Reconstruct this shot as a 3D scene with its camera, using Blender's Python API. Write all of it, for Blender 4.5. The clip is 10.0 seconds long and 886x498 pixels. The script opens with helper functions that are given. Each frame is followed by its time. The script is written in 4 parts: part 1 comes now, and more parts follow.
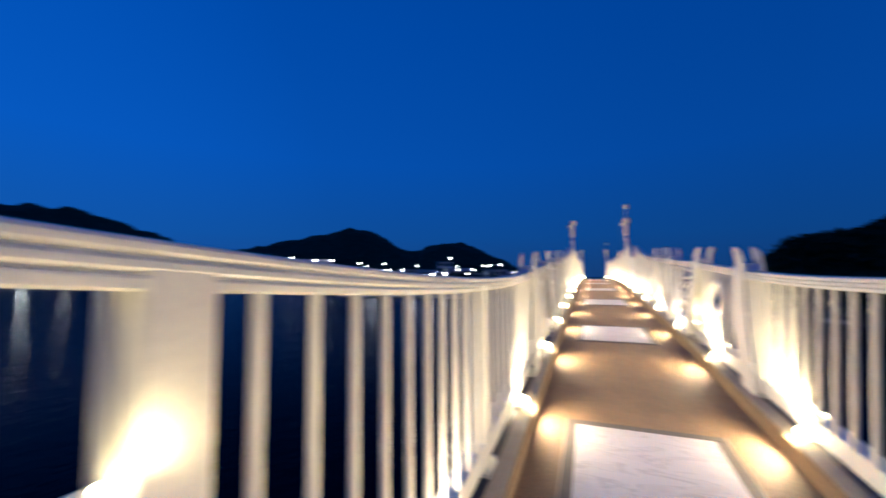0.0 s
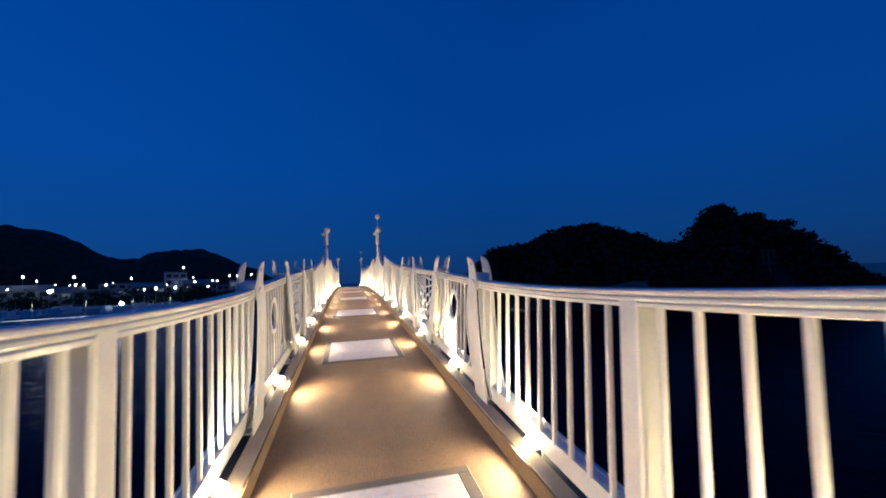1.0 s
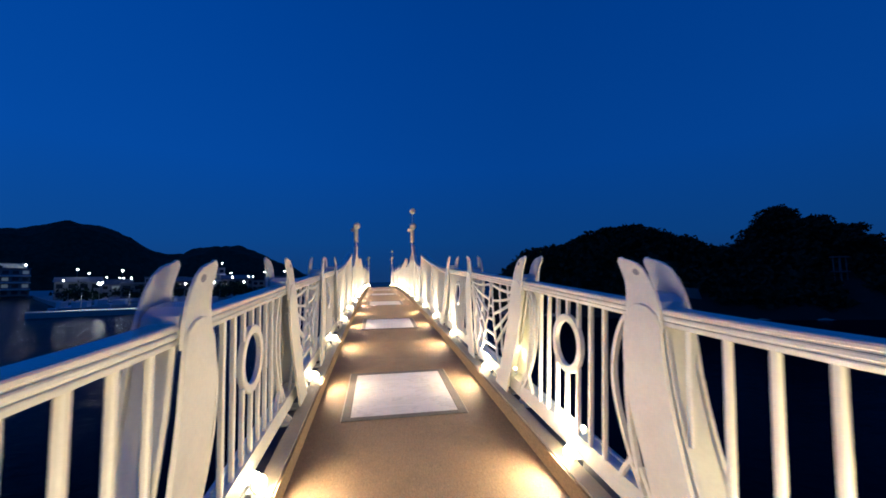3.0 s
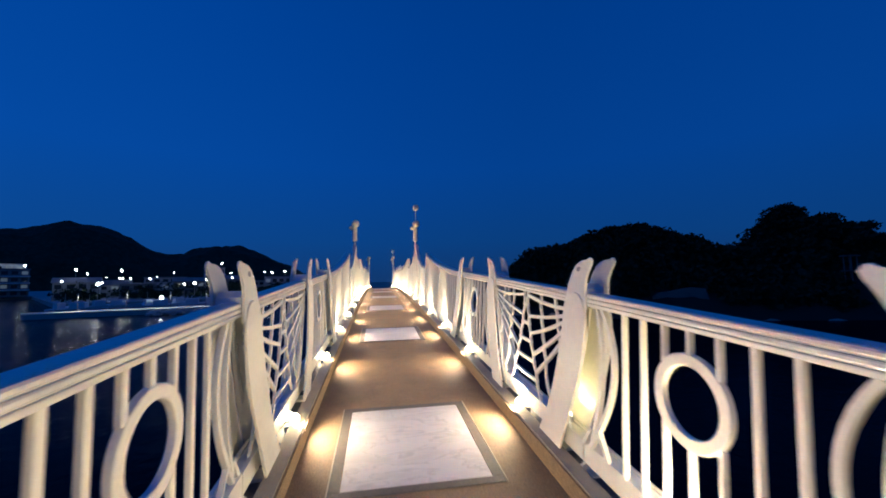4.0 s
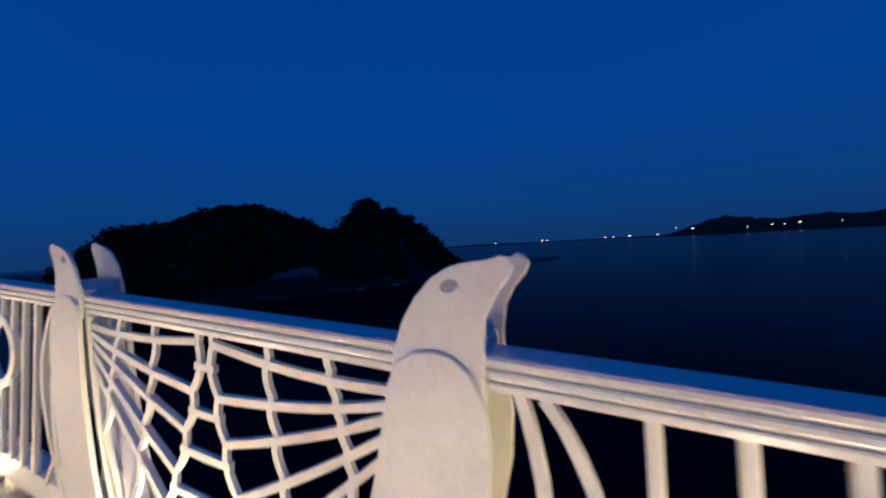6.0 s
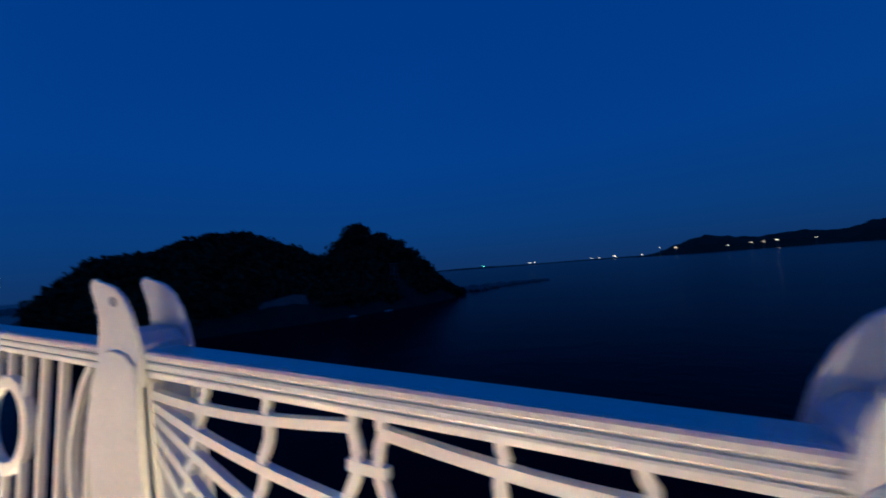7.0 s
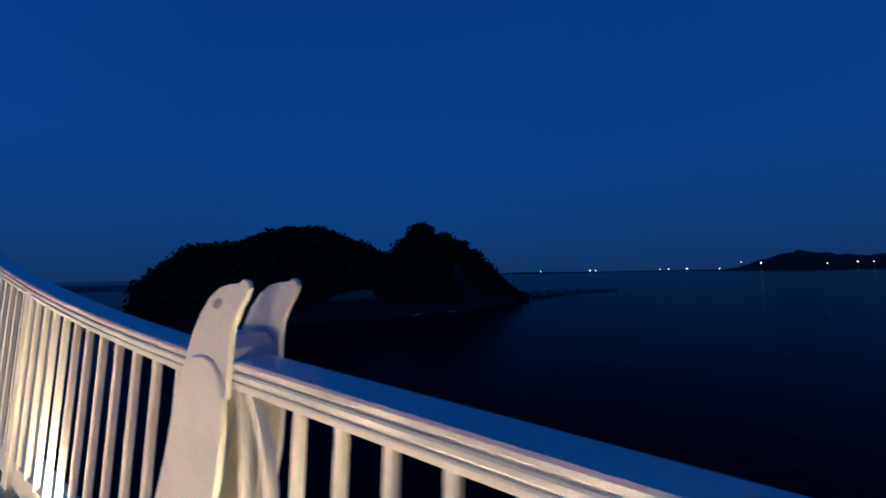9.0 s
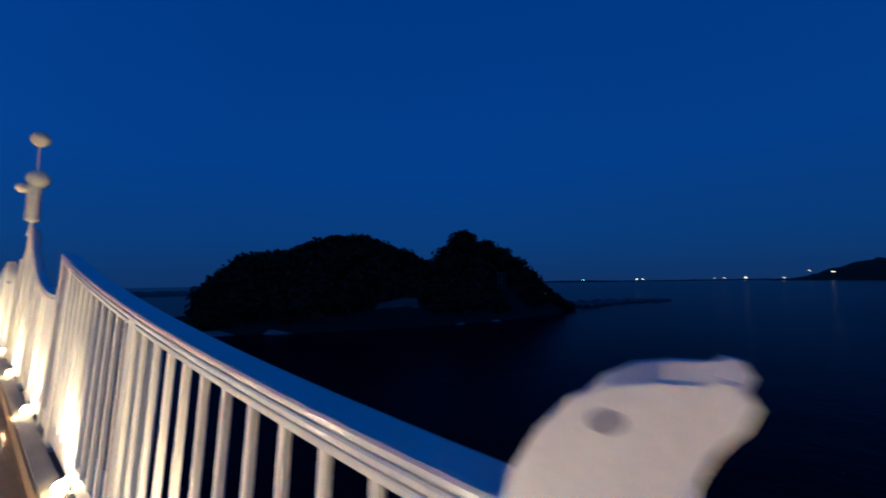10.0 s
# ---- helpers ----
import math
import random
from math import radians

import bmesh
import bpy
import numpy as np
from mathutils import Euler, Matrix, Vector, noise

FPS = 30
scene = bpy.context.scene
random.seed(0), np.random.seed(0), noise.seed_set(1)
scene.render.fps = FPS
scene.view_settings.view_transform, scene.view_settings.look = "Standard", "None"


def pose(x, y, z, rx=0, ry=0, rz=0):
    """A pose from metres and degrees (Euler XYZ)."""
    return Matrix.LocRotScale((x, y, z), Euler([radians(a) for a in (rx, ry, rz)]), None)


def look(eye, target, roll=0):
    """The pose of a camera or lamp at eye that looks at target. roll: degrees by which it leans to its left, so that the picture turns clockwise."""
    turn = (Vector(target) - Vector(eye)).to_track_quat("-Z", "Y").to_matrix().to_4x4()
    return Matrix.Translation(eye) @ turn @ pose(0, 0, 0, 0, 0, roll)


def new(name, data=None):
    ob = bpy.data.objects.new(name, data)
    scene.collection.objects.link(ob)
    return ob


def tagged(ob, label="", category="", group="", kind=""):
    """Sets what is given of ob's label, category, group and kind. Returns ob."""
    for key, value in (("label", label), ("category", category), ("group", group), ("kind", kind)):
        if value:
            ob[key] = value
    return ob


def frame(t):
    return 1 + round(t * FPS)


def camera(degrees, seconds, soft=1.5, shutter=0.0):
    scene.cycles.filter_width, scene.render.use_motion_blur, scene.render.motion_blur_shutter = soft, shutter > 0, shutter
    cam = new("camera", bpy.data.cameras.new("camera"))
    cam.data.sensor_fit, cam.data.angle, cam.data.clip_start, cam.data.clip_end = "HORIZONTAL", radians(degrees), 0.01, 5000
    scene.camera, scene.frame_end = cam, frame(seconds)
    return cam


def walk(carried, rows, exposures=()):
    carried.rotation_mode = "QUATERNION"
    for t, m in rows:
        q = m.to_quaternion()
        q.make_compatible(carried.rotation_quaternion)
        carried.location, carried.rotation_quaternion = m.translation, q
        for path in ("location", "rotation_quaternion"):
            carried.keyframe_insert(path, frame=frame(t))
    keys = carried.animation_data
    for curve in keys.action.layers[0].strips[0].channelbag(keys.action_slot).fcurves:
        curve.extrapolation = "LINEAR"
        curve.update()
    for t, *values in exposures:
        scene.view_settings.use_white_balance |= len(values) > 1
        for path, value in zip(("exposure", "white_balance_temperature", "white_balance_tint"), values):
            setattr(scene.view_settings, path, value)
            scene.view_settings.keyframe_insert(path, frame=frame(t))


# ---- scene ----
cam = camera(98.7, 10.0, soft=1.7, shutter=0.5)
PATH = [
    (0, (-0.391, -0.558, 1.754), (-1.109, 1.301, 1.898), -0.1),
    (0.5, (-0.229, -0.109, 1.744), (-0.177, 1.886, 1.865), -2.3),
    (1, (-0.245, 0.351, 1.825), (0.245, 2.284, 1.985), -2.3),
    (1.5, (-0.193, 0.924, 1.864), (0.235, 2.865, 2.084), -3.2),
    (2, (-0.281, 1.441, 1.885), (-0.061, 3.414, 2.125), -0.8),
    (2.5, (-0.292, 1.927, 1.924), (0.048, 3.89, 2.095), -0.9),
    (4, (-0.292, 3.514, 2.046), (0.047, 5.479, 2.21), -1.1),
    (4.5, (-0.23, 4.071, 2.113), (0.205, 6.016, 2.284), -2.3),
    (5, (-0.157, 4.566, 2.123), (0.964, 6.222, 2.146), -1.0),
    (5.5, (0.054, 5.036, 2.139), (1.676, 6.204, 2.068), -3.0),
    (6.8, (0.314, 6.165, 2.272), (2.177, 6.890, 2.347), -2.7),
    (7, (0.318, 6.322, 2.258), (2.140, 7.140, 2.371), -4.4),
    (7.5, (0.367, 6.794, 2.312), (2.074, 7.823, 2.473), -1.6),
    (8, (0.302, 7.253, 2.404), (2.037, 8.227, 2.605), -1.3),
    (8.5, (0.378, 7.795, 2.396), (2.034, 8.904, 2.562), -3.3),
    (9, (0.438, 8.368, 2.413), (2.120, 9.442, 2.547), -1.1),
    (9.5, (0.425, 8.839, 2.464), (2.103, 9.920, 2.588), -0.5),
    (10, (0.505, 9.402, 2.523), (2.068, 10.637, 2.701), -0.8),
]
walk(cam, [(t, look(eye, target, roll)) for t, eye, target, roll in PATH],
     exposures=[(0.0, 0.26, 6500, 10), (0.5, 0.12, 6500, 10), (1.0, -0.05, 6500, 10), (2.0, 0.0, 6500, 10), (5.7, 0.0, 6500, 10), (7.0, -0.10, 6500, 10),
                (7.5, 0.02, 6950, 10), (8.0, 0.28, 7500, 10), (8.5, -0.12, 6800, 10), (9.0, -0.10, 6900, 10), (9.5, -0.06, 7000, 10), (10.0, -0.14, 6550, 10)])

# ---------------------------------------------------------------- sky
world = bpy.data.worlds.new("dusk_sky")
scene.world = world
world.use_nodes = True
wt = world.node_tree
wbg = wt.nodes["Background"]
wco = wt.nodes.new("ShaderNodeTexCoord")
wsep = wt.nodes.new("ShaderNodeSeparateXYZ")
wramp = wt.nodes.new("ShaderNodeValToRGB")
wt.links.new(wco.outputs["Generated"], wsep.inputs[0])
wt.links.new(wsep.outputs["Z"], wramp.inputs["Fac"])
ce = wramp.color_ramp.elements
ce[0].position, ce[0].color = 0.0, (0.006, 0.040, 0.155, 1)
ce[1].position, ce[1].color = 1.0, (0.0, 0.036, 0.22, 1)
for p, c in ((0.10, (0.003, 0.054, 0.236)), (0.28, (0.001, 0.058, 0.31)), (0.55, (0.0, 0.050, 0.29))):
    e = ce.new(p)
    e.color = (*c, 1)
# the west, where the sun went down, keeps a little more light
wmap = wt.nodes.new("ShaderNodeMapRange")
wmap.inputs["From Min"].default_value, wmap.inputs["From Max"].default_value = -1.0, 1.0
wt.links.new(wsep.outputs["X"], wmap.inputs["Value"])
wglow = wt.nodes.new("ShaderNodeValToRGB")
wt.links.new(wmap.outputs["Result"], wglow.inputs["Fac"])
ge = wglow.color_ramp.elements
ge[0].position, ge[0].color = 0.0, (1.5, 1.5, 1.5, 1)
ge[1].position, ge[1].color = 1.0, (0.86, 0.86, 0.86, 1)
for p, v in ((0.2, 1.14), (0.4, 1.03), (0.55, 0.94), (0.68, 0.88), (0.9, 0.90)):
    e = ge.new(p)
    e.color = (v, v, v, 1)
wt.links.new(wramp.outputs["Color"], wbg.inputs["Color"])
wt.links.new(wglow.outputs["Color"], wbg.inputs["Strength"])


# ---------------------------------------------------------------- materials
def shader(name, color, rough=0.5, metal=0.0, spots=None, scale=4.0, amount=0.5, bump=0.0, bump_scale=80.0,
           emit=None, strength=0.0, random_tone=0.0, fine=0.12, fine_scale=60.0):
    """A surface with large stains (spots colour), a fine grain and a fine relief."""
    m = bpy.data.materials.new(name)
    m.use_nodes = True
    nt = m.node_tree
    b = nt.nodes["Principled BSDF"]
    b.inputs["Roughness"].default_value, b.inputs["Metallic"].default_value = rough, metal
    co = nt.nodes.new("ShaderNodeTexCoord")
    big = nt.nodes.new("ShaderNodeTexNoise")
    big.inputs["Scale"].default_value, big.inputs["Detail"].default_value = scale, 6
    nt.links.new(co.outputs["Object"], big.inputs["Vector"])
    curve = nt.nodes.new("ShaderNodeMapRange")
    curve.inputs["From Min"].default_value, curve.inputs["From Max"].default_value = 0.45, 0.75
    curve.inputs["To Max"].default_value = amount
    nt.links.new(big.outputs["Fac"], curve.inputs["Value"])
    mix = nt.nodes.new("ShaderNodeMix")
    mix.data_type = "RGBA"
    mix.inputs["A"].default_value = (*color, 1)
    mix.inputs["B"].default_value = (*(spots or [c * 0.7 for c in color]), 1)
    nt.links.new(curve.outputs["Result"], mix.inputs["Factor"])
    grain = nt.nodes.new("ShaderNodeTexNoise")
    grain.inputs["Scale"].default_value, grain.inputs["Detail"].default_value = fine_scale, 4
    nt.links.new(co.outputs["Object"], grain.inputs["Vector"])
    gm = nt.nodes.new("ShaderNodeMapRange")
    gm.inputs["From Min"].default_value, gm.inputs["From Max"].default_value = 0.3, 0.7
    gm.inputs["To Min"].default_value, gm.inputs["To Max"].default_value = 1 - fine, 1 + fine
    nt.links.new(grain.outputs["Fac"], gm.inputs["Value"])
    tone = gm.outputs["Result"]
    if random_tone:
        info = nt.nodes.new("ShaderNodeObjectInfo")
        rm = nt.nodes.new("ShaderNodeMapRange")
        rm.inputs["To Min"].default_value, rm.inputs["To Max"].default_value = 1 - random_tone, 1 + random_tone
        nt.links.new(info.outputs["Random"], rm.inputs["Value"])
        mu = nt.nodes.new("ShaderNodeMath")
        mu.operation = "MULTIPLY"
        nt.links.new(tone, mu.inputs[0])
        nt.links.new(rm.outputs["Result"], mu.inputs[1])
        tone = mu.outputs[0]
    hsv = nt.nodes.new("ShaderNodeHueSaturation")
    nt.links.new(mix.outputs["Result"], hsv.inputs["Color"])
    nt.links.new(tone, hsv.inputs["Value"])
    nt.links.new(hsv.outputs["Color"], b.inputs["Base Color"])
    if bump:
        bn = nt.nodes.new("ShaderNodeTexNoise")
        bn.inputs["Scale"].default_value, bn.inputs["Detail"].default_value = bump_scale, 5
        nt.links.new(co.outputs["Object"], bn.inputs["Vector"])
        bp = nt.nodes.new("ShaderNodeBump")
        bp.inputs["Strength"].default_value, bp.inputs["Distance"].default_value = bump, 0.01
        nt.links.new(bn.outputs["Fac"], bp.inputs["Height"])
        nt.links.new(bp.outputs["Normal"], b.inputs["Normal"])
    if emit:
        b.inputs["Emission Color"].default_value = (*emit, 1)
        b.inputs["Emission Strength"].default_value = strength
    return m


PAINT = shader("white_paint", (0.77, 0.75, 0.64), 0.38, spots=(0.60, 0.56, 0.50), scale=5, amount=0.45, bump=0.08, bump_scale=45, fine=0.04)
PAINT_RAIL = shader("handrail_paint", (0.75, 0.735, 0.64), 0.22, spots=(0.55, 0.52, 0.47), scale=3, amount=0.5, bump=0.06, bump_scale=60, fine=0.05)
# grey that stands in for the shade inside the eye recess
EYE_SHADE = shader("painted_eye_shade", (0.30, 0.30, 0.31), 0.7)
DECK = shader("brown_resin_deck", (0.262, 0.174, 0.096), 0.74, spots=(0.19, 0.13, 0.075), scale=3.6, amount=0.75, bump=0.7, bump_scale=150, fine=0.36, fine_scale=110)
KERB = shader("cream_kerb_coating", (0.42, 0.36, 0.26), 0.6, spots=(0.30, 0.25, 0.17), scale=3.5, amount=0.6, bump=0.2, bump_scale=60, fine=0.08)
GUTTER = shader("dark_grey_steel", (0.075, 0.075, 0.08), 0.55, spots=(0.12, 0.11, 0.10), scale=6, bump=0.15, bump_scale=40)
GIRDER = shader("grey_bridge_girder", (0.28, 0.29, 0.30), 0.6, scale=1.5, bump=0.1)
BEZEL = shader("dark_stone_border", (0.12, 0.105, 0.09), 0.6, scale=9, bump=0.25, bump_scale=120, fine=0.15)
TRIM = shader("dull_metal_edge", (0.42, 0.36, 0.26), 0.4, 0.6)
LENS = shader("lamp_lens", (0.9, 0.85, 0.75), 0.3, emit=(1.0, 0.83, 0.54), strength=45)
LENS_RAIL = shader("railing_lamp_lens", (0.9, 0.85, 0.75), 0.3, emit=(1.0, 0.83, 0.46), strength=45)
LENS_DECK = shader("walkway_lamp_lens", (0.9, 0.85, 0.75), 0.3, emit=(1.0, 0.76, 0.42), strength=30)
CASE = shader("lamp_housing", (0.45, 0.45, 0.44), 0.4, 0.5)
PEARL = shader("ivory_globe", (0.78, 0.74, 0.56), 0.45, scale=8)
CONCRETE = shader("harbour_concrete", (0.34, 0.34, 0.32), 0.85, spots=(0.2, 0.2, 0.19), scale=0.3, bump=0.3, bump_scale=3)
ROCK = shader("shore_rock", (0.17, 0.16, 0.145), 0.9, spots=(0.07, 0.07, 0.065), scale=0.5, amount=0.8, bump=0.8, bump_scale=2)
# concrete made paler: the light of the harbour lamps is put into its colour
LAMPLIT_STONE = shader("lamplit_quay_stone", (0.45, 0.44, 0.40), 0.9, spots=(0.3, 0.29, 0.26), scale=0.8, amount=0.7, bump=0.5, bump_scale=4)
SAND = shader("pale_beach", (0.26, 0.25, 0.22), 0.9, scale=0.4, bump=0.4, bump_scale=3)
WOODS = shader("dark_foliage", (0.030, 0.042, 0.024), 0.9, spots=(0.02, 0.03, 0.015), scale=0.4, fine=0.3, fine_scale=3)
HILLS = shader("wooded_hill", (0.035, 0.045, 0.03), 0.95, spots=(0.02, 0.028, 0.02), scale=0.02, fine=0.3, fine_scale=0.15)
SOIL = shader("dark_soil", (0.035, 0.035, 0.03), 0.95, spots=(0.02, 0.02, 0.018), scale=0.4, bump=0.6, bump_scale=2)
BARK = shader("bark", (0.08, 0.06, 0.045), 0.9, scale=4, bump=0.5, bump_scale=12)
WALLS = shader("rendered_house_wall", (0.21, 0.225, 0.23), 0.85, scale=0.3, random_tone=0.55)
WALLS_PALE = shader("pale_terrace_wall", (0.50, 0.54, 0.54), 0.8, scale=0.2, spots=(0.36, 0.40, 0.40))
ROOF = shader("dark_roof", (0.18, 0.18, 0.19), 0.8, scale=0.5, random_tone=0.3)
DARKGLASS = shader("unlit_window", (0.03, 0.035, 0.04), 0.1)
LITGLASS = shader("lit_window", (0.6, 0.6, 0.5), 0.4, emit=(0.75, 0.95, 0.9), strength=0.06)
STREETLIGHT = shader("street_light", (0.9, 0.9, 0.85), 0.4, emit=(0.86, 0.98, 1.0), strength=45)
FARLIGHT = shader("far_shore_light", (0.9, 0.85, 0.7), 0.4, emit=(1.0, 0.88, 0.66), strength=2.6)
GREENLIGHT = shader("green_harbour_light", (0.2, 0.9, 0.6), 0.4, emit=(0.1, 1.0, 0.65), strength=5)
for m in (WOODS, HILLS, SOIL, SAND, ROCK, LAMPLIT_STONE):
    m.node_tree.nodes["Principled BSDF"].inputs["Specular IOR Level"].default_value = 0.08
POLE = shader("grey_pole", (0.3, 0.3, 0.3), 0.5, 0.4)
HULL = shader("white_boat_hull", (0.6, 0.62, 0.62), 0.4, scale=1)


def printed_panel(name):
    """A pale stone slab with a faint grey drawing on it."""
    m = bpy.data.materials.new(name)
    m.use_nodes = True
    nt = m.node_tree
    b = nt.nodes["Principled BSDF"]
    b.inputs["Roughness"].default_value = 0.45
    co = nt.nodes.new("ShaderNodeTexCoord")
    n = nt.nodes.new("ShaderNodeTexNoise")
    n.inputs["Scale"].default_value, n.inputs["Detail"].default_value, n.inputs["Distortion"].default_value = 3.4, 10, 0.7
    mp = nt.nodes.new("ShaderNodeMapping")
    mp.inputs["Scale"].default_value = (0.7, 2.0, 1)
    mp.inputs["Rotation"].default_value = (0, 0, 0.35)
    info = nt.nodes.new("ShaderNodeObjectInfo")
    vm = nt.nodes.new("ShaderNodeVectorMath")
    vm.operation = "ADD"
    nt.links.new(co.outputs["Object"], mp.inputs["Vector"])
    nt.links.new(mp.outputs["Vector"], vm.inputs[0])
    nt.links.new(info.outputs["Location"], vm.inputs[1])
    nt.links.new(vm.outputs["Vector"], n.inputs["Vector"])
    r = nt.nodes.new("ShaderNodeValToRGB")
    el = r.color_ramp.elements
    el[0].position, el[0].color = 0.30, (0.56, 0.54, 0.50, 1)
    el[1].position, el[1].color = 0.75, (0.60, 0.58, 0.55, 1)
    for p, c in ((0.44, (0.62, 0.60, 0.57)), (0.47, (0.66, 0.64, 0.61)), (0.5, (0.50, 0.485, 0.46)), (0.53, (0.66, 0.64, 0.61)), (0.66, (0.64, 0.62, 0.59))):
        e = el.new(p)
        e.color = (*c, 1)
    nt.links.new(n.outputs["Fac"], r.inputs["Fac"])
    nt.links.new(r.outputs["Color"], b.inputs["Base Color"])
    return m


SLAB = printed_panel("printed_pale_slab")


def sea_water():
    m = bpy.data.materials.new("sea_water")
    m.use_nodes = True
    nt = m.node_tree
    b = nt.nodes["Principled BSDF"]
    b.inputs["Base Color"].default_value = (0.001, 0.003, 0.010, 1)
    b.inputs["Roughness"].default_value = 0.19
    b.inputs["IOR"].default_value = 1.16
    b.inputs["Specular IOR Level"].default_value = 0.05
    co = nt.nodes.new("ShaderNodeTexCoord")
    last = None
    for scale, dist in ((0.35, 0.13), (1.6, 0.07), (4.0, 0.025)):
        n = nt.nodes.new("ShaderNodeTexNoise")
        n.inputs["Scale"].default_value, n.inputs["Detail"].default_value = scale, 4
        nt.links.new(co.outputs["Object"], n.inputs["Vector"])
        bp = nt.nodes.new("ShaderNodeBump")
        bp.inputs["Strength"].default_value, bp.inputs["Distance"].default_value = 0.6, dist
        nt.links.new(n.outputs["Fac"], bp.inputs["Height"])
        if last:
            nt.links.new(last.outputs["Normal"], bp.inputs["Normal"])
        last = bp
    nt.links.new(last.outputs["Normal"], b.inputs["Normal"])
    return m


WATER = sea_water()

# ---------------------------------------------------------------- helpers of the bridge
WATER_Z = -3.6
CROWN_Y, CROWN_Z, BEND = 29.7, 1.57, 0.00146      # crown of the arched deck
CENTRES = (6.89, 28.69)                            # middles of the railing bays with the webs
MODULE = 21.8
Y_START, Y_END = -6.5, 64.0
DECK_DROP = 0.035                                  # the walkway lies this far under the railing's base line


def zd(y):
    """Level of the arched deck."""
    return CROWN_Z - BEND * (CROWN_Y - y) ** 2


def thing(name, x, y, z, label, category, group=""):
    e = new(name)
    e.empty_display_size = 0.1
    e.location = (x, y, z)
    return tagged(e, label, category, group)


def part(name, bm, material, parent, label=""):
    """Links a bmesh as one mesh object under a thing or a part."""
    bmesh.ops.recalc_face_normals(bm, faces=bm.faces)
    me = bpy.data.meshes.new(name)
    bm.to_mesh(me)
    bm.free()
    me.materials.append(material)
    ob = new(name, me)
    ob.parent = parent
    return tagged(ob, label)


def shared(name, me, parent, loc=(0, 0, 0), scale=(1, 1, 1), label=""):
    ob = new(name, me)
    ob.parent = parent
    ob.location, ob.scale = loc, scale
    return tagged(ob, label)


def mesh_of(name, bm, material):
    bmesh.ops.recalc_face_normals(bm, faces=bm.faces)
    me = bpy.data.meshes.new(name)
    bm.to_mesh(me)
    bm.free()
    me.materials.append(material)
    return me


def add_box(bm, lo, hi, bevel=0.0):
    vs = [bm.verts.new((x, y, z)) for x in (lo[0], hi[0]) for y in (lo[1], hi[1]) for z in (lo[2], hi[2])]
    fs = [bm.faces.new([vs[i] for i in f]) for f in
          ((0, 1, 3, 2), (4, 6, 7, 5), (0, 4, 5, 1), (2, 3, 7, 6), (0, 2, 6, 4), (1, 5, 7, 3))]
    if bevel:
        bmesh.ops.bevel(bm, geom=list({e for f in fs for e in f.edges}), offset=bevel, segments=1, affect="EDGES")
    return fs


def add_lathe(bm, profile, centre=(0, 0, 0), n=10, axis="z"):
    """Turns (radius, height) pairs round an axis."""
    rings = []
    for r, h in profile:
        ring = []
        for k in range(n):
            a = 2 * math.pi * k / n
            p = (r * math.cos(a), r * math.sin(a), h)
            if axis == "x":
                p = (h, p[0], p[1])
            ring.append(bm.verts.new((p[0] + centre[0], p[1] + centre[1], p[2] + centre[2])))
        rings.append(ring)
    for a, b in zip(rings, rings[1:]):
        for k in range(n):
            bm.faces.new((a[k], a[(k + 1) % n], b[(k + 1) % n], b[k]))
    bm.faces.new(rings[0])
    bm.faces.new(rings[-1])


def ball_profile(r, z, n=6):
    return [(max(0.002, r * math.sin(math.pi * k / n)), z - r * math.cos(math.pi * k / n)) for k in range(n + 1)]


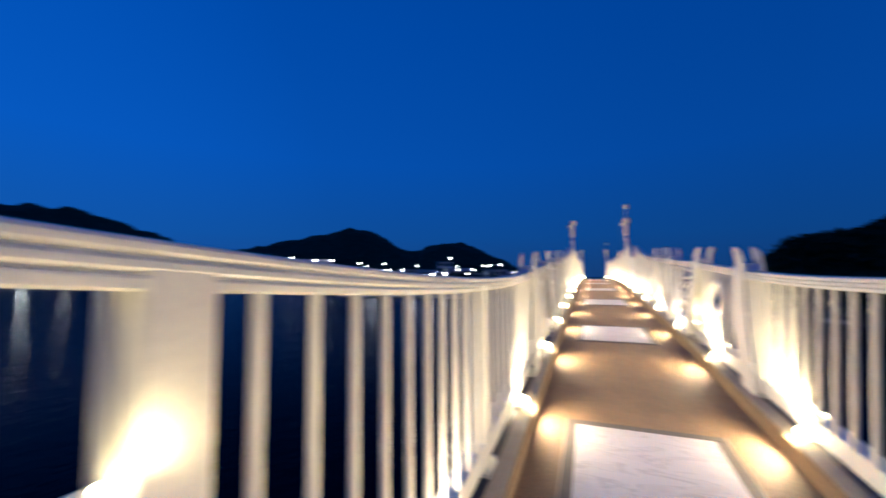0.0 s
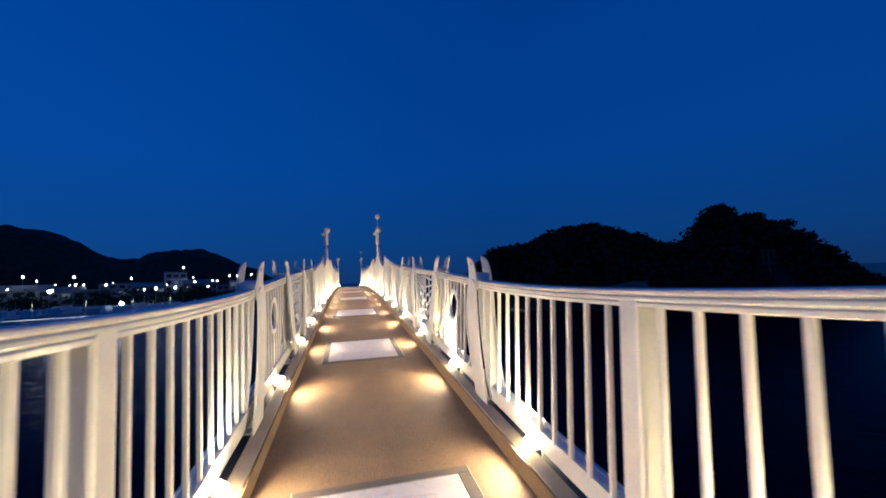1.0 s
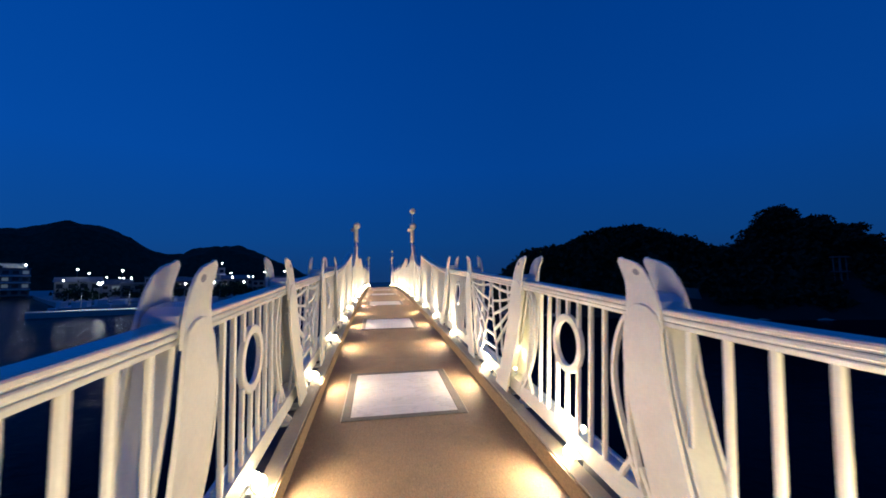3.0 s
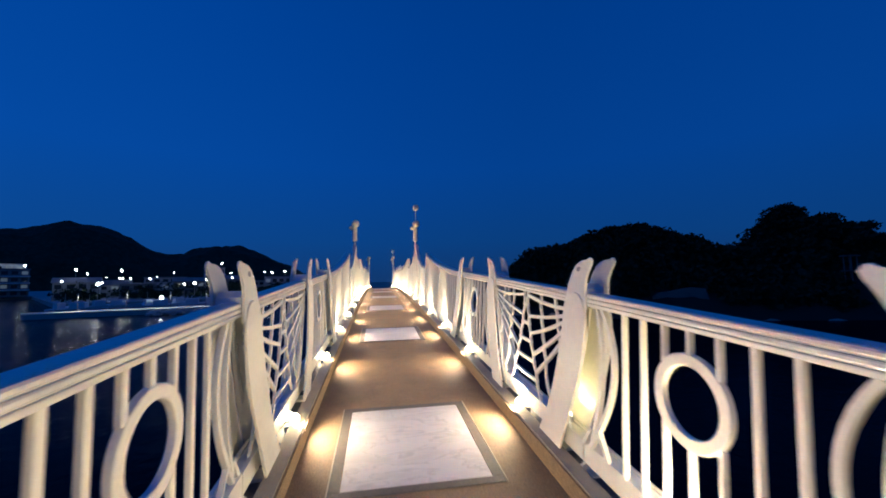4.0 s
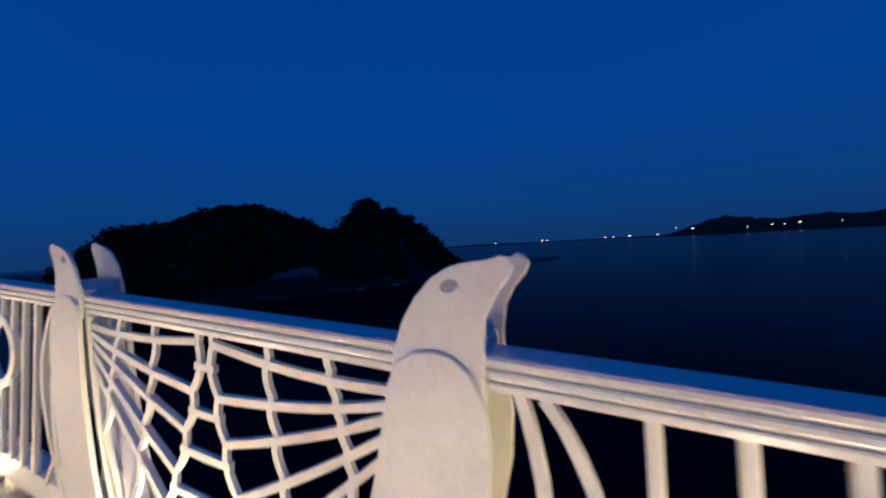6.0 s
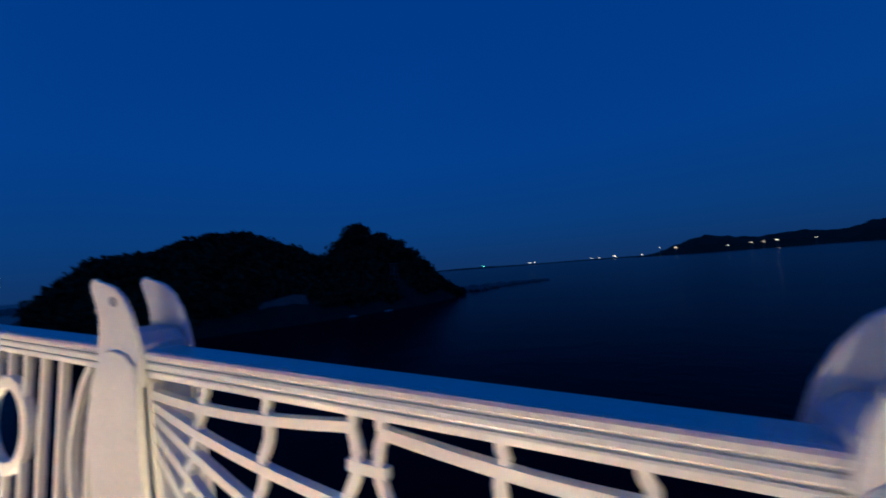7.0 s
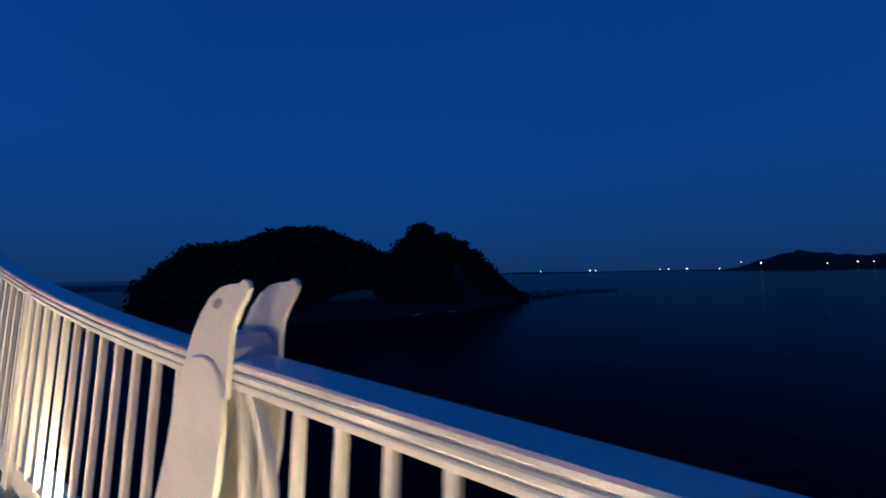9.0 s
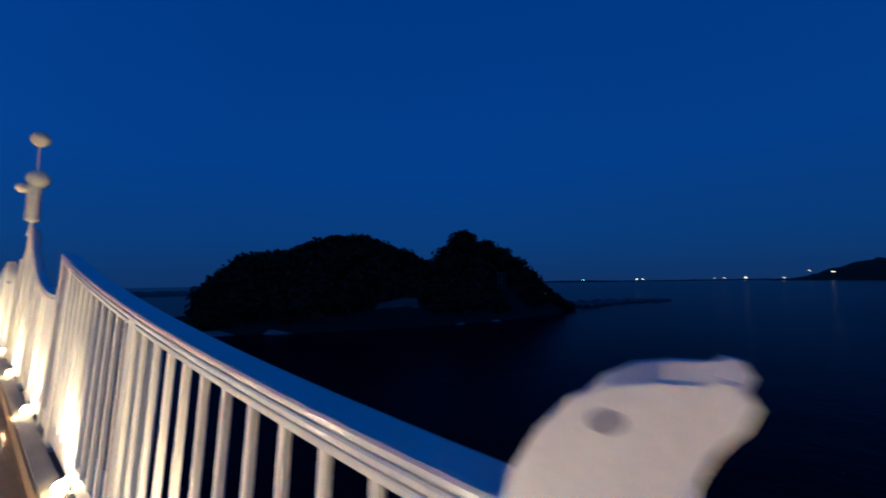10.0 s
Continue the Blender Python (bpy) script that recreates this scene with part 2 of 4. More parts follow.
class Side:
    """Lays points of one railing (x out from the middle, y along, h over the deck) into a thing's own space."""

    def __init__(self, s, oy, ox=1.115):
        self.s, self.oy, self.ox = s, oy, ox

    def at(self, x, y, h):
        return (self.s * (x + self.lean() * (h - 1.12) - self.ox), y - self.oy, h + zd(y) - zd(self.oy))

    def lean(self):
        """How far the railing leans out over the water, for each metre of height."""
        return 0.055 if self.s > 0 else 0.01

    def low(self, x):
        """Undoes the lean for what stands near the deck."""
        return x + self.lean() * 1.0

    def root(self, name, label, category, group=""):
        return thing(name, self.s * self.ox, self.oy, zd(self.oy), label, category, group)

    def strip(self, bm, pts, x0, x1, w):
        """A flat bar of width w along a line in the railing's plane."""
        rows = []
        for i, (y, h) in enumerate(pts):
            a, b = pts[max(i - 1, 0)], pts[min(i + 1, len(pts) - 1)]
            ty, th = b[0] - a[0], b[1] - a[1]
            n = math.hypot(ty, th) or 1
            ny, nh = -th / n * w / 2, ty / n * w / 2
            rows.append([bm.verts.new(self.at(*p)) for p in
                         ((x0, y + ny, h + nh), (x1, y + ny, h + nh), (x1, y - ny, h - nh), (x0, y - ny, h - nh))])
        for a, b in zip(rows, rows[1:]):
            for k in range(4):
                bm.faces.new((a[k], a[(k + 1) % 4], b[(k + 1) % 4], b[k]))
        bm.faces.new(rows[0])
        bm.faces.new(rows[-1][::-1])

    def plate(self, bm, outline, x0, x1, lean=0.0, bevel=0.0):
        """A plate cut to an outline in the railing's plane; lean moves its foot towards the deck."""
        sides = [[bm.verts.new(self.at(x - lean * (1 - min(h, 1.43) / 1.43), y, h)) for y, h in outline] for x in (x0, x1)]
        f = [bm.faces.new(sides[0]), bm.faces.new(sides[1][::-1])]
        n = len(outline)
        for k in range(n):
            bm.faces.new((sides[0][k], sides[0][(k + 1) % n], sides[1][(k + 1) % n], sides[1][k]))
        if bevel:
            bmesh.ops.bevel(bm, geom=list({e for q in f for e in q.edges}), offset=bevel, segments=1, affect="EDGES")

    def sweep(self, bm, ys, hfun, profile):
        """Draws a closed section (x, h from the top) along the railing."""
        rows = [[bm.verts.new(self.at(x, y, hfun(y) + dh)) for x, dh in profile] for y in ys]
        n = len(profile)
        for a, b in zip(rows, rows[1:]):
            for k in range(n):
                bm.faces.new((a[k], a[(k + 1) % n], b[(k + 1) % n], b[k]))
        bm.faces.new(rows[0])
        bm.faces.new(rows[-1][::-1])


def span(a, b, step):
    n = max(1, round(abs(b - a) / step))
    return [a + (b - a) * k / n for k in range(n + 1)]


half = [(0.048, 0.0), (0.062, -0.003), (0.069, -0.010), (0.069, -0.021), (0.064, -0.026), (0.055, -0.027), (0.055, -0.033), (0.063, -0.034),
        (0.067, -0.039), (0.067, -0.050), (0.062, -0.055), (0.052, -0.056), (0.052, -0.062), (0.060, -0.063), (0.062, -0.068), (0.060, -0.083), (0.045, -0.088)]
RAIL = [(1.104 - x * 0.86, d) for x, d in half][::-1] + [(1.104 + x * 0.86, d) for x, d in half]
FOOT_RAIL = [(1.046, 0.0), (1.068, 0.004), (1.073, -0.006), (1.125, -0.006), (1.13, 0.004), (1.155, 0.0), (1.155, -0.125), (1.046, -0.125)]
FOOT_TOP = 0.25

b = bmesh.new()
c = 0.0150
k = 0.005
ring = [(-c, -c + k), (-c + k, -c), (c - k, -c), (c, -c + k), (c, c - k), (c - k, c), (-c + k, c), (-c, c - k)]
lo = [b.verts.new((x * 0.95, y, 0)) for x, y in ring]
hi = [b.verts.new((x * 0.95, y, 1)) for x, y in ring]
for i in range(8):
    b.faces.new((lo[i], lo[(i + 1) % 8], hi[(i + 1) % 8], hi[i]))
b.faces.new(lo)
b.faces.new(hi)
BALUSTER = mesh_of("baluster", b, PAINT)


def baluster(side, root, y, h0, h1):
    x, ly, lz = side.at(1.073, y, h0)
    ob = shared("baluster", BALUSTER, root, (x, ly, lz), (1, 1, h1 - h0))
    ob.rotation_euler = (0, math.atan(side.s * side.lean()), 0)
    return ob


def level(y):
    return 1.205


# ---------------------------------------------------------------- the large structure
def deck_ribbon(name, x0, x1, h0, h1, material, step=0.5):
    bm = bmesh.new()
    rows = [[bm.verts.new((x, y, zd(y) + h)) for x, h in ((x0, h0), (x1, h0), (x1, h1), (x0, h1))] for y in span(Y_START, Y_END, step)]
    for a, q in zip(rows, rows[1:]):
        for i in range(4):
            bm.faces.new((a[i], a[(i + 1) % 4], q[(i + 1) % 4], q[i]))
    bm.faces.new(rows[0])
    bm.faces.new(rows[-1])
    ob = new(name, mesh_of(name, bm, material))
    return ob


tagged(deck_ribbon("deck", -0.88, 0.88, -0.16, -DECK_DROP, DECK, 0.25), "arched walkway of brown granular resin, worn in the middle", "deck", kind="structure")
tagged(deck_ribbon("girder", -1.25, 1.25, -0.75, -0.165, GIRDER), "grey steel girder under the walkway", "girder", kind="structure")
for s, word in ((1, "east"), (-1, "west")):
    lo, hi = sorted((s * 0.868, s * 0.884))
    tagged(deck_ribbon("upstand_" + word, lo, hi, -0.15, 0.088, DECK), "brown resin upstand along the edge of the walkway", "upstand", kind="structure")
    lo, hi = sorted((s * 0.885, s * 0.992))
    tagged(deck_ribbon("kerb_" + word, lo, hi, -0.16, 0.10, KERB), "cream coated kerb beam between walkway and gutter", "kerb", kind="structure")
    lo, hi = sorted((s * 0.993, s * 1.20))
    tagged(deck_ribbon("gutter_" + word, lo, hi, -0.16, 0.045, GUTTER), "dark grey steel gutter at the foot of the railing", "gutter", kind="structure")

for y in (-2.0, 18.0, 40.0, 60.0):
    bm = bmesh.new()
    add_lathe(bm, [(0.9, WATER_Z - 3), (0.8, zd(y) - 1.2), (1.1, zd(y) - 0.9), (1.1, zd(y) - 0.76)], (0, y, 0), 20)
    tagged(new("pier", mesh_of("pier", bm, CONCRETE)), "round concrete pier under the footbridge", "pier", "piers", kind="structure")

bm = bmesh.new()
bmesh.ops.create_grid(bm, x_segments=8, y_segments=8, size=4200)
water = new("water", mesh_of("water", bm, WATER))
water.location = (0, 0, WATER_Z)
tagged(water, "dark rippled sea reflecting the dusk sky", "sea", kind="structure")


# ---------------------------------------------------------------- railing posts shaped like sea birds
HEAD = [(0.034, 1.415), (0.022, 1.436), (0.002, 1.440), (-0.012, 1.426), (-0.065, 1.424), (-0.12, 1.410), (-0.172, 1.380), (-0.220, 1.328), (-0.260, 1.262),
        (-0.286, 1.185), (-0.300, 1.10), (-0.04, 1.10), (-0.042, 1.18), (-0.046, 1.245), (-0.038, 1.30), (-0.012, 1.352), (0.022, 1.388)]
BODY = [(-0.160, 1.205), (-0.220, 1.196), (-0.272, 1.165), (-0.300, 1.105), (-0.318, 0.99), (-0.335, 0.89), (-0.365, 0.77), (-0.405, 0.64), (-0.455, 0.50), (-0.508, 0.38),
        (-0.570, 0.26), (-0.645, 0.14), (-0.672, 0.10), (-0.345, 0.10), (-0.305, 0.19), (-0.260, 0.29), (-0.205, 0.41), (-0.148, 0.54), (-0.100, 0.65),
        (-0.062, 0.77), (-0.036, 0.90), (-0.027, 1.02), (-0.038, 1.10), (-0.072, 1.165), (-0.115, 1.198)]


UPLIGHT = bpy.data.lights.new("uplight", "SPOT")
UPLIGHT.energy, UPLIGHT.color = 7, (1.0, 0.84, 0.46)
UPLIGHT.spot_size, UPLIGHT.spot_blend, UPLIGHT.shadow_soft_size = radians(130), 0.6, 0.02


def bird_post(s, y_tip, d, group, lit):
    """Two cut plates with bird heads, one on each face of the railing, on a boxed column. d: the way the beaks point."""
    side = Side(s, y_tip - d * 0.17)
    root = side.root("bird_post", "white steel railing post of paired bird-headed plates on the kerb", "railing post", group)

    def lay(pts):
        return [(y_tip + d * u, h) for u, h in pts]
    for x, t, lean, word in ((1.035, 0.011, 0.01 if s > 0 else 0.04, "inner"), (1.195, -0.011, 0.0, "outer")):
        bm = bmesh.new()
        side.plate(bm, lay(HEAD), x - 0.008, x + 0.008, lean, 0.003)
        head = part("head", bm, PAINT, root)
        bm = bmesh.new()
        foot = [(u, h if (h > 0.2 or x < 1.1) else h - 0.02) for u, h in BODY]
        side.plate(bm, lay(foot), x - t - 0.009, x - t + 0.009, lean, 0.004)
        part("body", bm, PAINT, root)
        if word == "outer":
            continue
        bm = bmesh.new()
        # an oval disc just proud of the plate, shade put into its grey
        eye = [(-0.122 + 0.024 * math.cos(a) - 0.004 * math.sin(a), 1.362 + 0.015 * math.sin(a) + 0.008 * math.cos(a))
               for a in [2 * math.pi * i / 14 for i in range(14)]]
        side.plate(bm, lay(eye), x - 0.0095, x + 0.0095, lean)
        part("eye", bm, EYE_SHADE, head, "grey oval eye disc, a recess's shade put into its colour")
    bm = bmesh.new()
    line = [(-0.20, 1.186), (-0.255, 1.165), (-0.284, 1.10), (-0.302, 0.99), (-0.319, 0.89), (-0.349, 0.77), (-0.389, 0.64), (-0.439, 0.50), (-0.492, 0.38),
            (-0.554, 0.26), (-0.628, 0.14)]
    side.strip(bm, lay(line), 1.05, 1.184, 0.014)
    part("back_sheet", bm, PAINT, root)
    bm = bmesh.new()
    tie = [(-0.16, 1.10), (-0.18, 1.0), (-0.215, 0.86), (-0.262, 0.72), (-0.33, 0.56)]
    side.strip(bm, lay(tie), 1.118, 1.130, 0.05)
    part("web_rib", bm, PAINT, root)
    bm = bmesh.new()
    saddle = [(-0.292, 1.15), (-0.05, 1.15), (-0.055, 1.235), (-0.10, 1.262), (-0.225, 1.256), (-0.272, 1.225)]
    side.plate(bm, lay(saddle), 1.045, 1.18, 0, 0.004)
    part("saddle", bm, PAINT, root)
    if lit:
        bm = bmesh.new()
        add_lathe(bm, [(0.026, 0.0), (0.028, 0.03), (0.018, 0.045)], side.at(1.117, y_tip - d * 0.40, 0.252), 10)
        up = part("uplight", bm, CASE, root, "small round uplight between the plates")
        bm = bmesh.new()
        add_lathe(bm, [(0.017, 0.0), (0.015, 0.012), (0.003, 0.017)], side.at(1.117, y_tip - d * 0.40, 0.298), 10)
        part("lens", bm, LENS_RAIL, up, "glowing lens")
        glow = shared("glow", UPLIGHT, root, side.at(1.117, y_tip - d * 0.385, 0.345))
        glow.rotation_euler = (math.pi - d * 0.35, 0, 0)
    bm = bmesh.new()
    side.strip(bm, lay([(-0.53, 0.058), (-0.40, 0.058)]), side.low(1.0), side.low(1.16), 0.018)
    part("foot_bracket", bm, PAINT, root)
    return root


def rails(side, root, y0, y1, hfun, step=0.3):
    bm = bmesh.new()
    side.sweep(bm, span(y0, y1, step), hfun, RAIL)
    part("handrail", bm, PAINT_RAIL, root, "wide grooved white handrail")
    bm = bmesh.new()
    side.sweep(bm, span(y0, y1, 0.6), lambda y: FOOT_TOP, [(x + 0.4 * side.lean(), h) for x, h in FOOT_RAIL])
    part("bottom_rail", bm, PAINT, root)


def pillar(side, root, y, top, w=0.10):
    bm = bmesh.new()
    side.plate(bm, [(y - w / 2, 0.05), (y + w / 2, 0.05), (y + w / 2, top), (y - w / 2, top)], 1.048, 1.182, 0, 0.006)
    p = part("pillar", bm, PAINT, root)
    bm = bmesh.new()
    side.plate(bm, [(y - 0.07, 0.046), (y + 0.07, 0.046), (y + 0.055, 0.10), (y + 0.02, 0.155), (y - 0.02, 0.155), (y - 0.055, 0.10)], side.low(0.994), 1.047, 0, 0.004)
    part("foot_block", bm, PAINT, p)


def bay_panel(s, yc, d, group):
    """The long panel of plain balusters that climbs from a bird post to the peak."""
    y0, y1 = yc + d * 2.78, yc + d * 7.50
    side = Side(s, (y0 + y1) / 2)
    root = side.root("baluster_panel", "white railing panel of square balusters under a rising handrail", "railing panel", group)

    def hfun(y):
        q = max(0.0, abs(y - yc) - 2.6)
        return 1.195 + 0.425 * (q / 4.89) ** 1.9
    bm = bmesh.new()
    side.sweep(bm, span(y0, y1, 0.2), hfun, RAIL)
    part("handrail", bm, PAINT_RAIL, root, "wide grooved white handrail")
    bm = bmesh.new()
    first = s < 0 and d < 0 and yc == CENTRES[0]     # here the rail's horn reaches free over the solid panel's low corner
    side.sweep(bm, span(y0, yc + d * 7.03 if first else y1, 0.6), lambda y: FOOT_TOP, [(x + 0.4 * side.lean(), h) for x, h in FOOT_RAIL])
    part("bottom_rail", bm, PAINT, root)
    for q in [0.359 + 0.1835 * i for i in range(11)] + [2.54 + 0.185 * i for i in range(10 if first else 12) if i != 10]:
        y = yc + d * (2.6 + q)
        baluster(side, root, y, 0.62 if q < 0.4 else FOOT_TOP - 0.008, hfun(y) - 0.083)      # the first one ends on the post's back
    for q, w in ((2.365, 0.12), (4.385, 0.13), (4.855, 0.06))[:2 if first else 3]:
        y = yc + d * (2.6 + q)
        pillar(side, root, y, hfun(y - d * w / 2) - 0.03, w)
    return root


def ring_panel(s, yc, d, group):
    """Balusters with a ring set into them, and curved scrolls by the posts."""
    y0, y1 = yc + d * 1.0, yc + d * 2.76
    side = Side(s, (y0 + y1) / 2)
    root = side.root("ring_panel", "white steel railing panel of balusters round a central ring", "railing panel", group)
    rails(side, root, y0, y1, level, 0.45)
    ym, hm, ro, ri = yc + d * 1.87, 0.815, 0.205, 0.152
    bm = bmesh.new()
    n = 40
    rows = []
    for i in range(n):
        a = 2 * math.pi * i / n
        rows.append([bm.verts.new(side.at(x, ym + r * math.cos(a), hm + r * math.sin(a)))
                     for x, r in ((1.054, ri + 0.004), (1.054, ro - 0.004), (1.058, ro), (1.084, ro), (1.088, ro - 0.004), (1.088, ri + 0.004), (1.084, ri), (1.058, ri))])
    for i in range(n):
        a, q = rows[i], rows[(i + 1) % n]
        for j in range(8):
            bm.faces.new((a[j], a[(j + 1) % 8], q[(j + 1) % 8], q[j]))
    part("ring", bm, PAINT, root, "round white steel ring")
    for i in range(-3, 4):
        y = ym + 0.15 * i
        off = abs(y - ym)
        if off < ro - 0.01:
            gap = math.sqrt(ro * ro - off * off) - 0.006
            baluster(side, root, y, hm + gap, level(y) - 0.083)
            baluster(side, root, y, FOOT_TOP - 0.008, hm - gap)
        else:
            baluster(side, root, y, FOOT_TOP - 0.008, level(y) - 0.083)
    for e in (-1, 1):
        g = d * e                                   # towards the post
        base = ym + g * 0.66
        for near, bow, low in ((0.0, 0.115, 0.36), (0.055, 0.05, 0.30)):
            bm = bmesh.new()
            pts = []
            for i in range(15):
                f = i / 14
                pts.append((base + g * (near - bow * math.sin(math.pi * f ** 0.85) + 0.07 * f ** 3 - 0.02 * f), 1.12 - (1.12 - low) * f))
            side.strip(bm, pts, 1.058, 1.086, 0.028)
            part("scroll", bm, PAINT, root)
        for a, q in ((0.03, 0.13), (0.03, -0.06), (0.11, 0.20)):
            bm = bmesh.new()
            side.strip(bm, [(base + g * a, 0.37), (base + g * (a + q) / 2, 0.31), (base + g * q, 0.24)], 1.059, 1.085, 0.026)
            part("strut", bm, PAINT, root)
    return root


def web_panel(s, yc, group):
    """Two mirrored half webs: rays fan from the upper corners to a thread beside the middle, where links join the halves."""
    y0, y1 = yc - 0.99, yc + 0.99
    side = Side(s, yc)
    root = side.root("web_panel", "white steel railing panel cut as two mirrored spider webs", "railing panel", group)
    rails(side, root, y0, y1, level, 0.5)
    x0, x1, w = 1.060, 1.084, 0.026
    threads = (lambda f: 0.045 + 0.31 * f ** 1.7, lambda f: 0.33 + 0.24 * f ** 1.7, lambda f: 0.58 + 0.24 * f)
    nodes = (0.04, 0.25, 0.42, 0.61, 0.77)

    def high(f):
        return 1.125 - 0.875 * f

    def cross(va, fa, vb, fb, curve):
        """Where the ray from a to b meets a thread."""
        lo, hi = 0.0, 1.0
        for _ in range(24):
            m = (lo + hi) / 2
            if va + (vb - va) * m > curve(fa + (fb - fa) * m):
                lo = m
            else:
                hi = m
        return fa + (fb - fa) * lo
    vf, ff = 1.0, 0.05
    ends = [(threads[0](f), f) for f in nodes] + [(0.50, 1.0)]
    for g in (-1, 1):
        for v, f in ends:
            bm = bmesh.new()
            pts = []
            for i in range(21):
                q = i / 20
                sag = 0.032 * math.sin(math.pi * q) * (1 - 0.5 * f)
                p, h = vf + (v - vf) * q, high(ff + (f - ff) * q) - sag
                if p < 0.955 - 0.42 * max(0, 1.1 - h) ** 1.5:        # the post's column covers the rest
                    pts.append((yc + g * p, h))
            side.strip(bm, pts, x0, x1, w)
            part("web_ray", bm, PAINT, root)
        for k, curve in enumerate(threads):
            stops = [0.0] + sorted(cross(vf, ff, v, f, curve) for v, f in ends[:5 if k == 0 else 6]) + [1.0]
            bm = bmesh.new()
            pts = []
            for a, q in zip(stops, stops[1:]):
                if q - a < 0.01:
                    continue
                for i in range(5):
                    f = a + (q - a) * i / 5
                    bulge = -0.13 * (q - a) * math.sin(math.pi * i / 5)
                    pts.append((yc + g * (curve(f) + bulge), high(f)))
            pts.append((yc + g * curve(1.0), high(1.0)))
            side.strip(bm, pts, x0 + 0.003, x1 - 0.003, w)
            part("web_thread", bm, PAINT, root)
    for f in (0.14, 0.33, 0.50, 0.68, 0.84):
        bm = bmesh.new()
        q = threads[0](f)
        side.strip(bm, [(yc + q * u, high(f) - 0.02 * q * (1 - u * u)) for u in (-1, -0.5, 0, 0.5, 1)], x0 + 0.002, x1 - 0.002, w)
        part("web_link", bm, PAINT, root)
    return root


def scallop_panel(s, yc, d, group):
    """The solid panel that swings up from a low corner to the spire."""
    first = s < 0 and d < 0 and yc == CENTRES[0]
    a, z = (7.05 if first else 7.56), 10.9
    y0, y1 = yc + d * a, yc + d * z
    side = Side(s, (y0 + y1) / 2)
    root = side.root("scallop_panel", "solid white steel railing panel curving up to a spire", "railing panel", group)

    def hfun(y):
        u = min(1, max(0, (abs(y - yc) - a) / (z - a)))
        return (1.08 if first else 1.19) + 0.05 * (1 - u) ** 6 + 0.87 * u ** 2.5
    ys = span(y0, y1, 0.12)
    bm = bmesh.new()
    side.sweep(bm, ys, hfun, [(1.075, -0.004), (1.085, 0.0), (1.145, 0.0), (1.155, -0.004), (1.155, -0.05), (1.075, -0.05)])
    part("coping", bm, PAINT_RAIL, root)
    bm = bmesh.new()
    side.sweep(bm, span(y0, y1, 0.6), lambda y: FOOT_TOP, [(x + 0.4 * side.lean(), h) for x, h in FOOT_RAIL])
    part("bottom_rail", bm, PAINT, root)
    edges = [a + (z - a) * q for q in (0.0, 0.26, 0.52, 0.78, 1.0)]
    for e0, e1 in zip(edges, edges[1:]):
        bm = bmesh.new()
        yy = span(yc + d * (e0 + 0.03), yc + d * (e1 - 0.03), 0.12)
        side.plate(bm, [(y, hfun(y) - 0.045) for y in yy] + [(yy[-1], FOOT_TOP - 0.01), (yy[0], FOOT_TOP - 0.01)], 1.078, 1.092)
        part("sheet", bm, PAINT, root)
    for e in edges[1:]:
        y = yc + d * (e - (0.05 if e == z else 0))
        pillar(side, root, y, hfun(y) - 0.045, 0.075)
    return root


def finial(s, y, tall):
    z = zd(y)
    root = thing("spire_finial", s * 1.115, y, z + 2.0, "slim finial of an ivory tube and globes on the railing's spire", "finial", "spire finials")
    bm = bmesh.new()
    add_lathe(bm, [(0.055, -0.05), (0.03, 0.05), (0.022, 0.20)], n=10)
    part("spike", bm, PAINT, root)
    bm = bmesh.new()
    add_lathe(bm, [(0.03, 0.16), (0.088, 0.19), (0.078, 0.45), (0.082, 0.68), (0.07, 0.73)], n=14)
    part("tube", bm, PEARL, root)
    for x, zz, r in ((0.03, 0.82, 0.14), (-0.13, 0.66, 0.075)):
        bm = bmesh.new()
        add_lathe(bm, ball_profile(r, zz, 8), (x, -0.02 if r > 0.06 else 0.02, 0), 14)
        part("globe", bm, PEARL, root)
    if not tall:
        return
    bm = bmesh.new()
    add_lathe(bm, [(0.012, 0.90), (0.009, 1.40)], (0.015, -0.02, 0), 6)
    rod = part("rod", bm, PAINT, root)
    bm = bmesh.new()
    add_lathe(bm, ball_profile(0.12, 1.45, 8), (0.02, -0.02, 0), 14)
    part("globe", bm, PEARL, rod)


for yc in CENTRES:
    for s in (1, -1):
        where = "bridge railing"
        for off, d in ((-2.545, 1), (-1.125, -1), (1.125, 1), (2.545, -1)):
            bird_post(s, yc + off, d, "bird posts of the railing", s > 0 and off == -1.125)
        web_panel(s, yc, where)
        for d in (-1, 1):
            ring_panel(s, yc, d, where)
            bay_panel(s, yc, d, where)
            scallop_panel(s, yc, d, where)
for s in (1, -1):
    for y in (CENTRES[0] - 10.9, CENTRES[0] + 10.9, CENTRES[1] + 10.9):
        finial(s, y, s > 0)


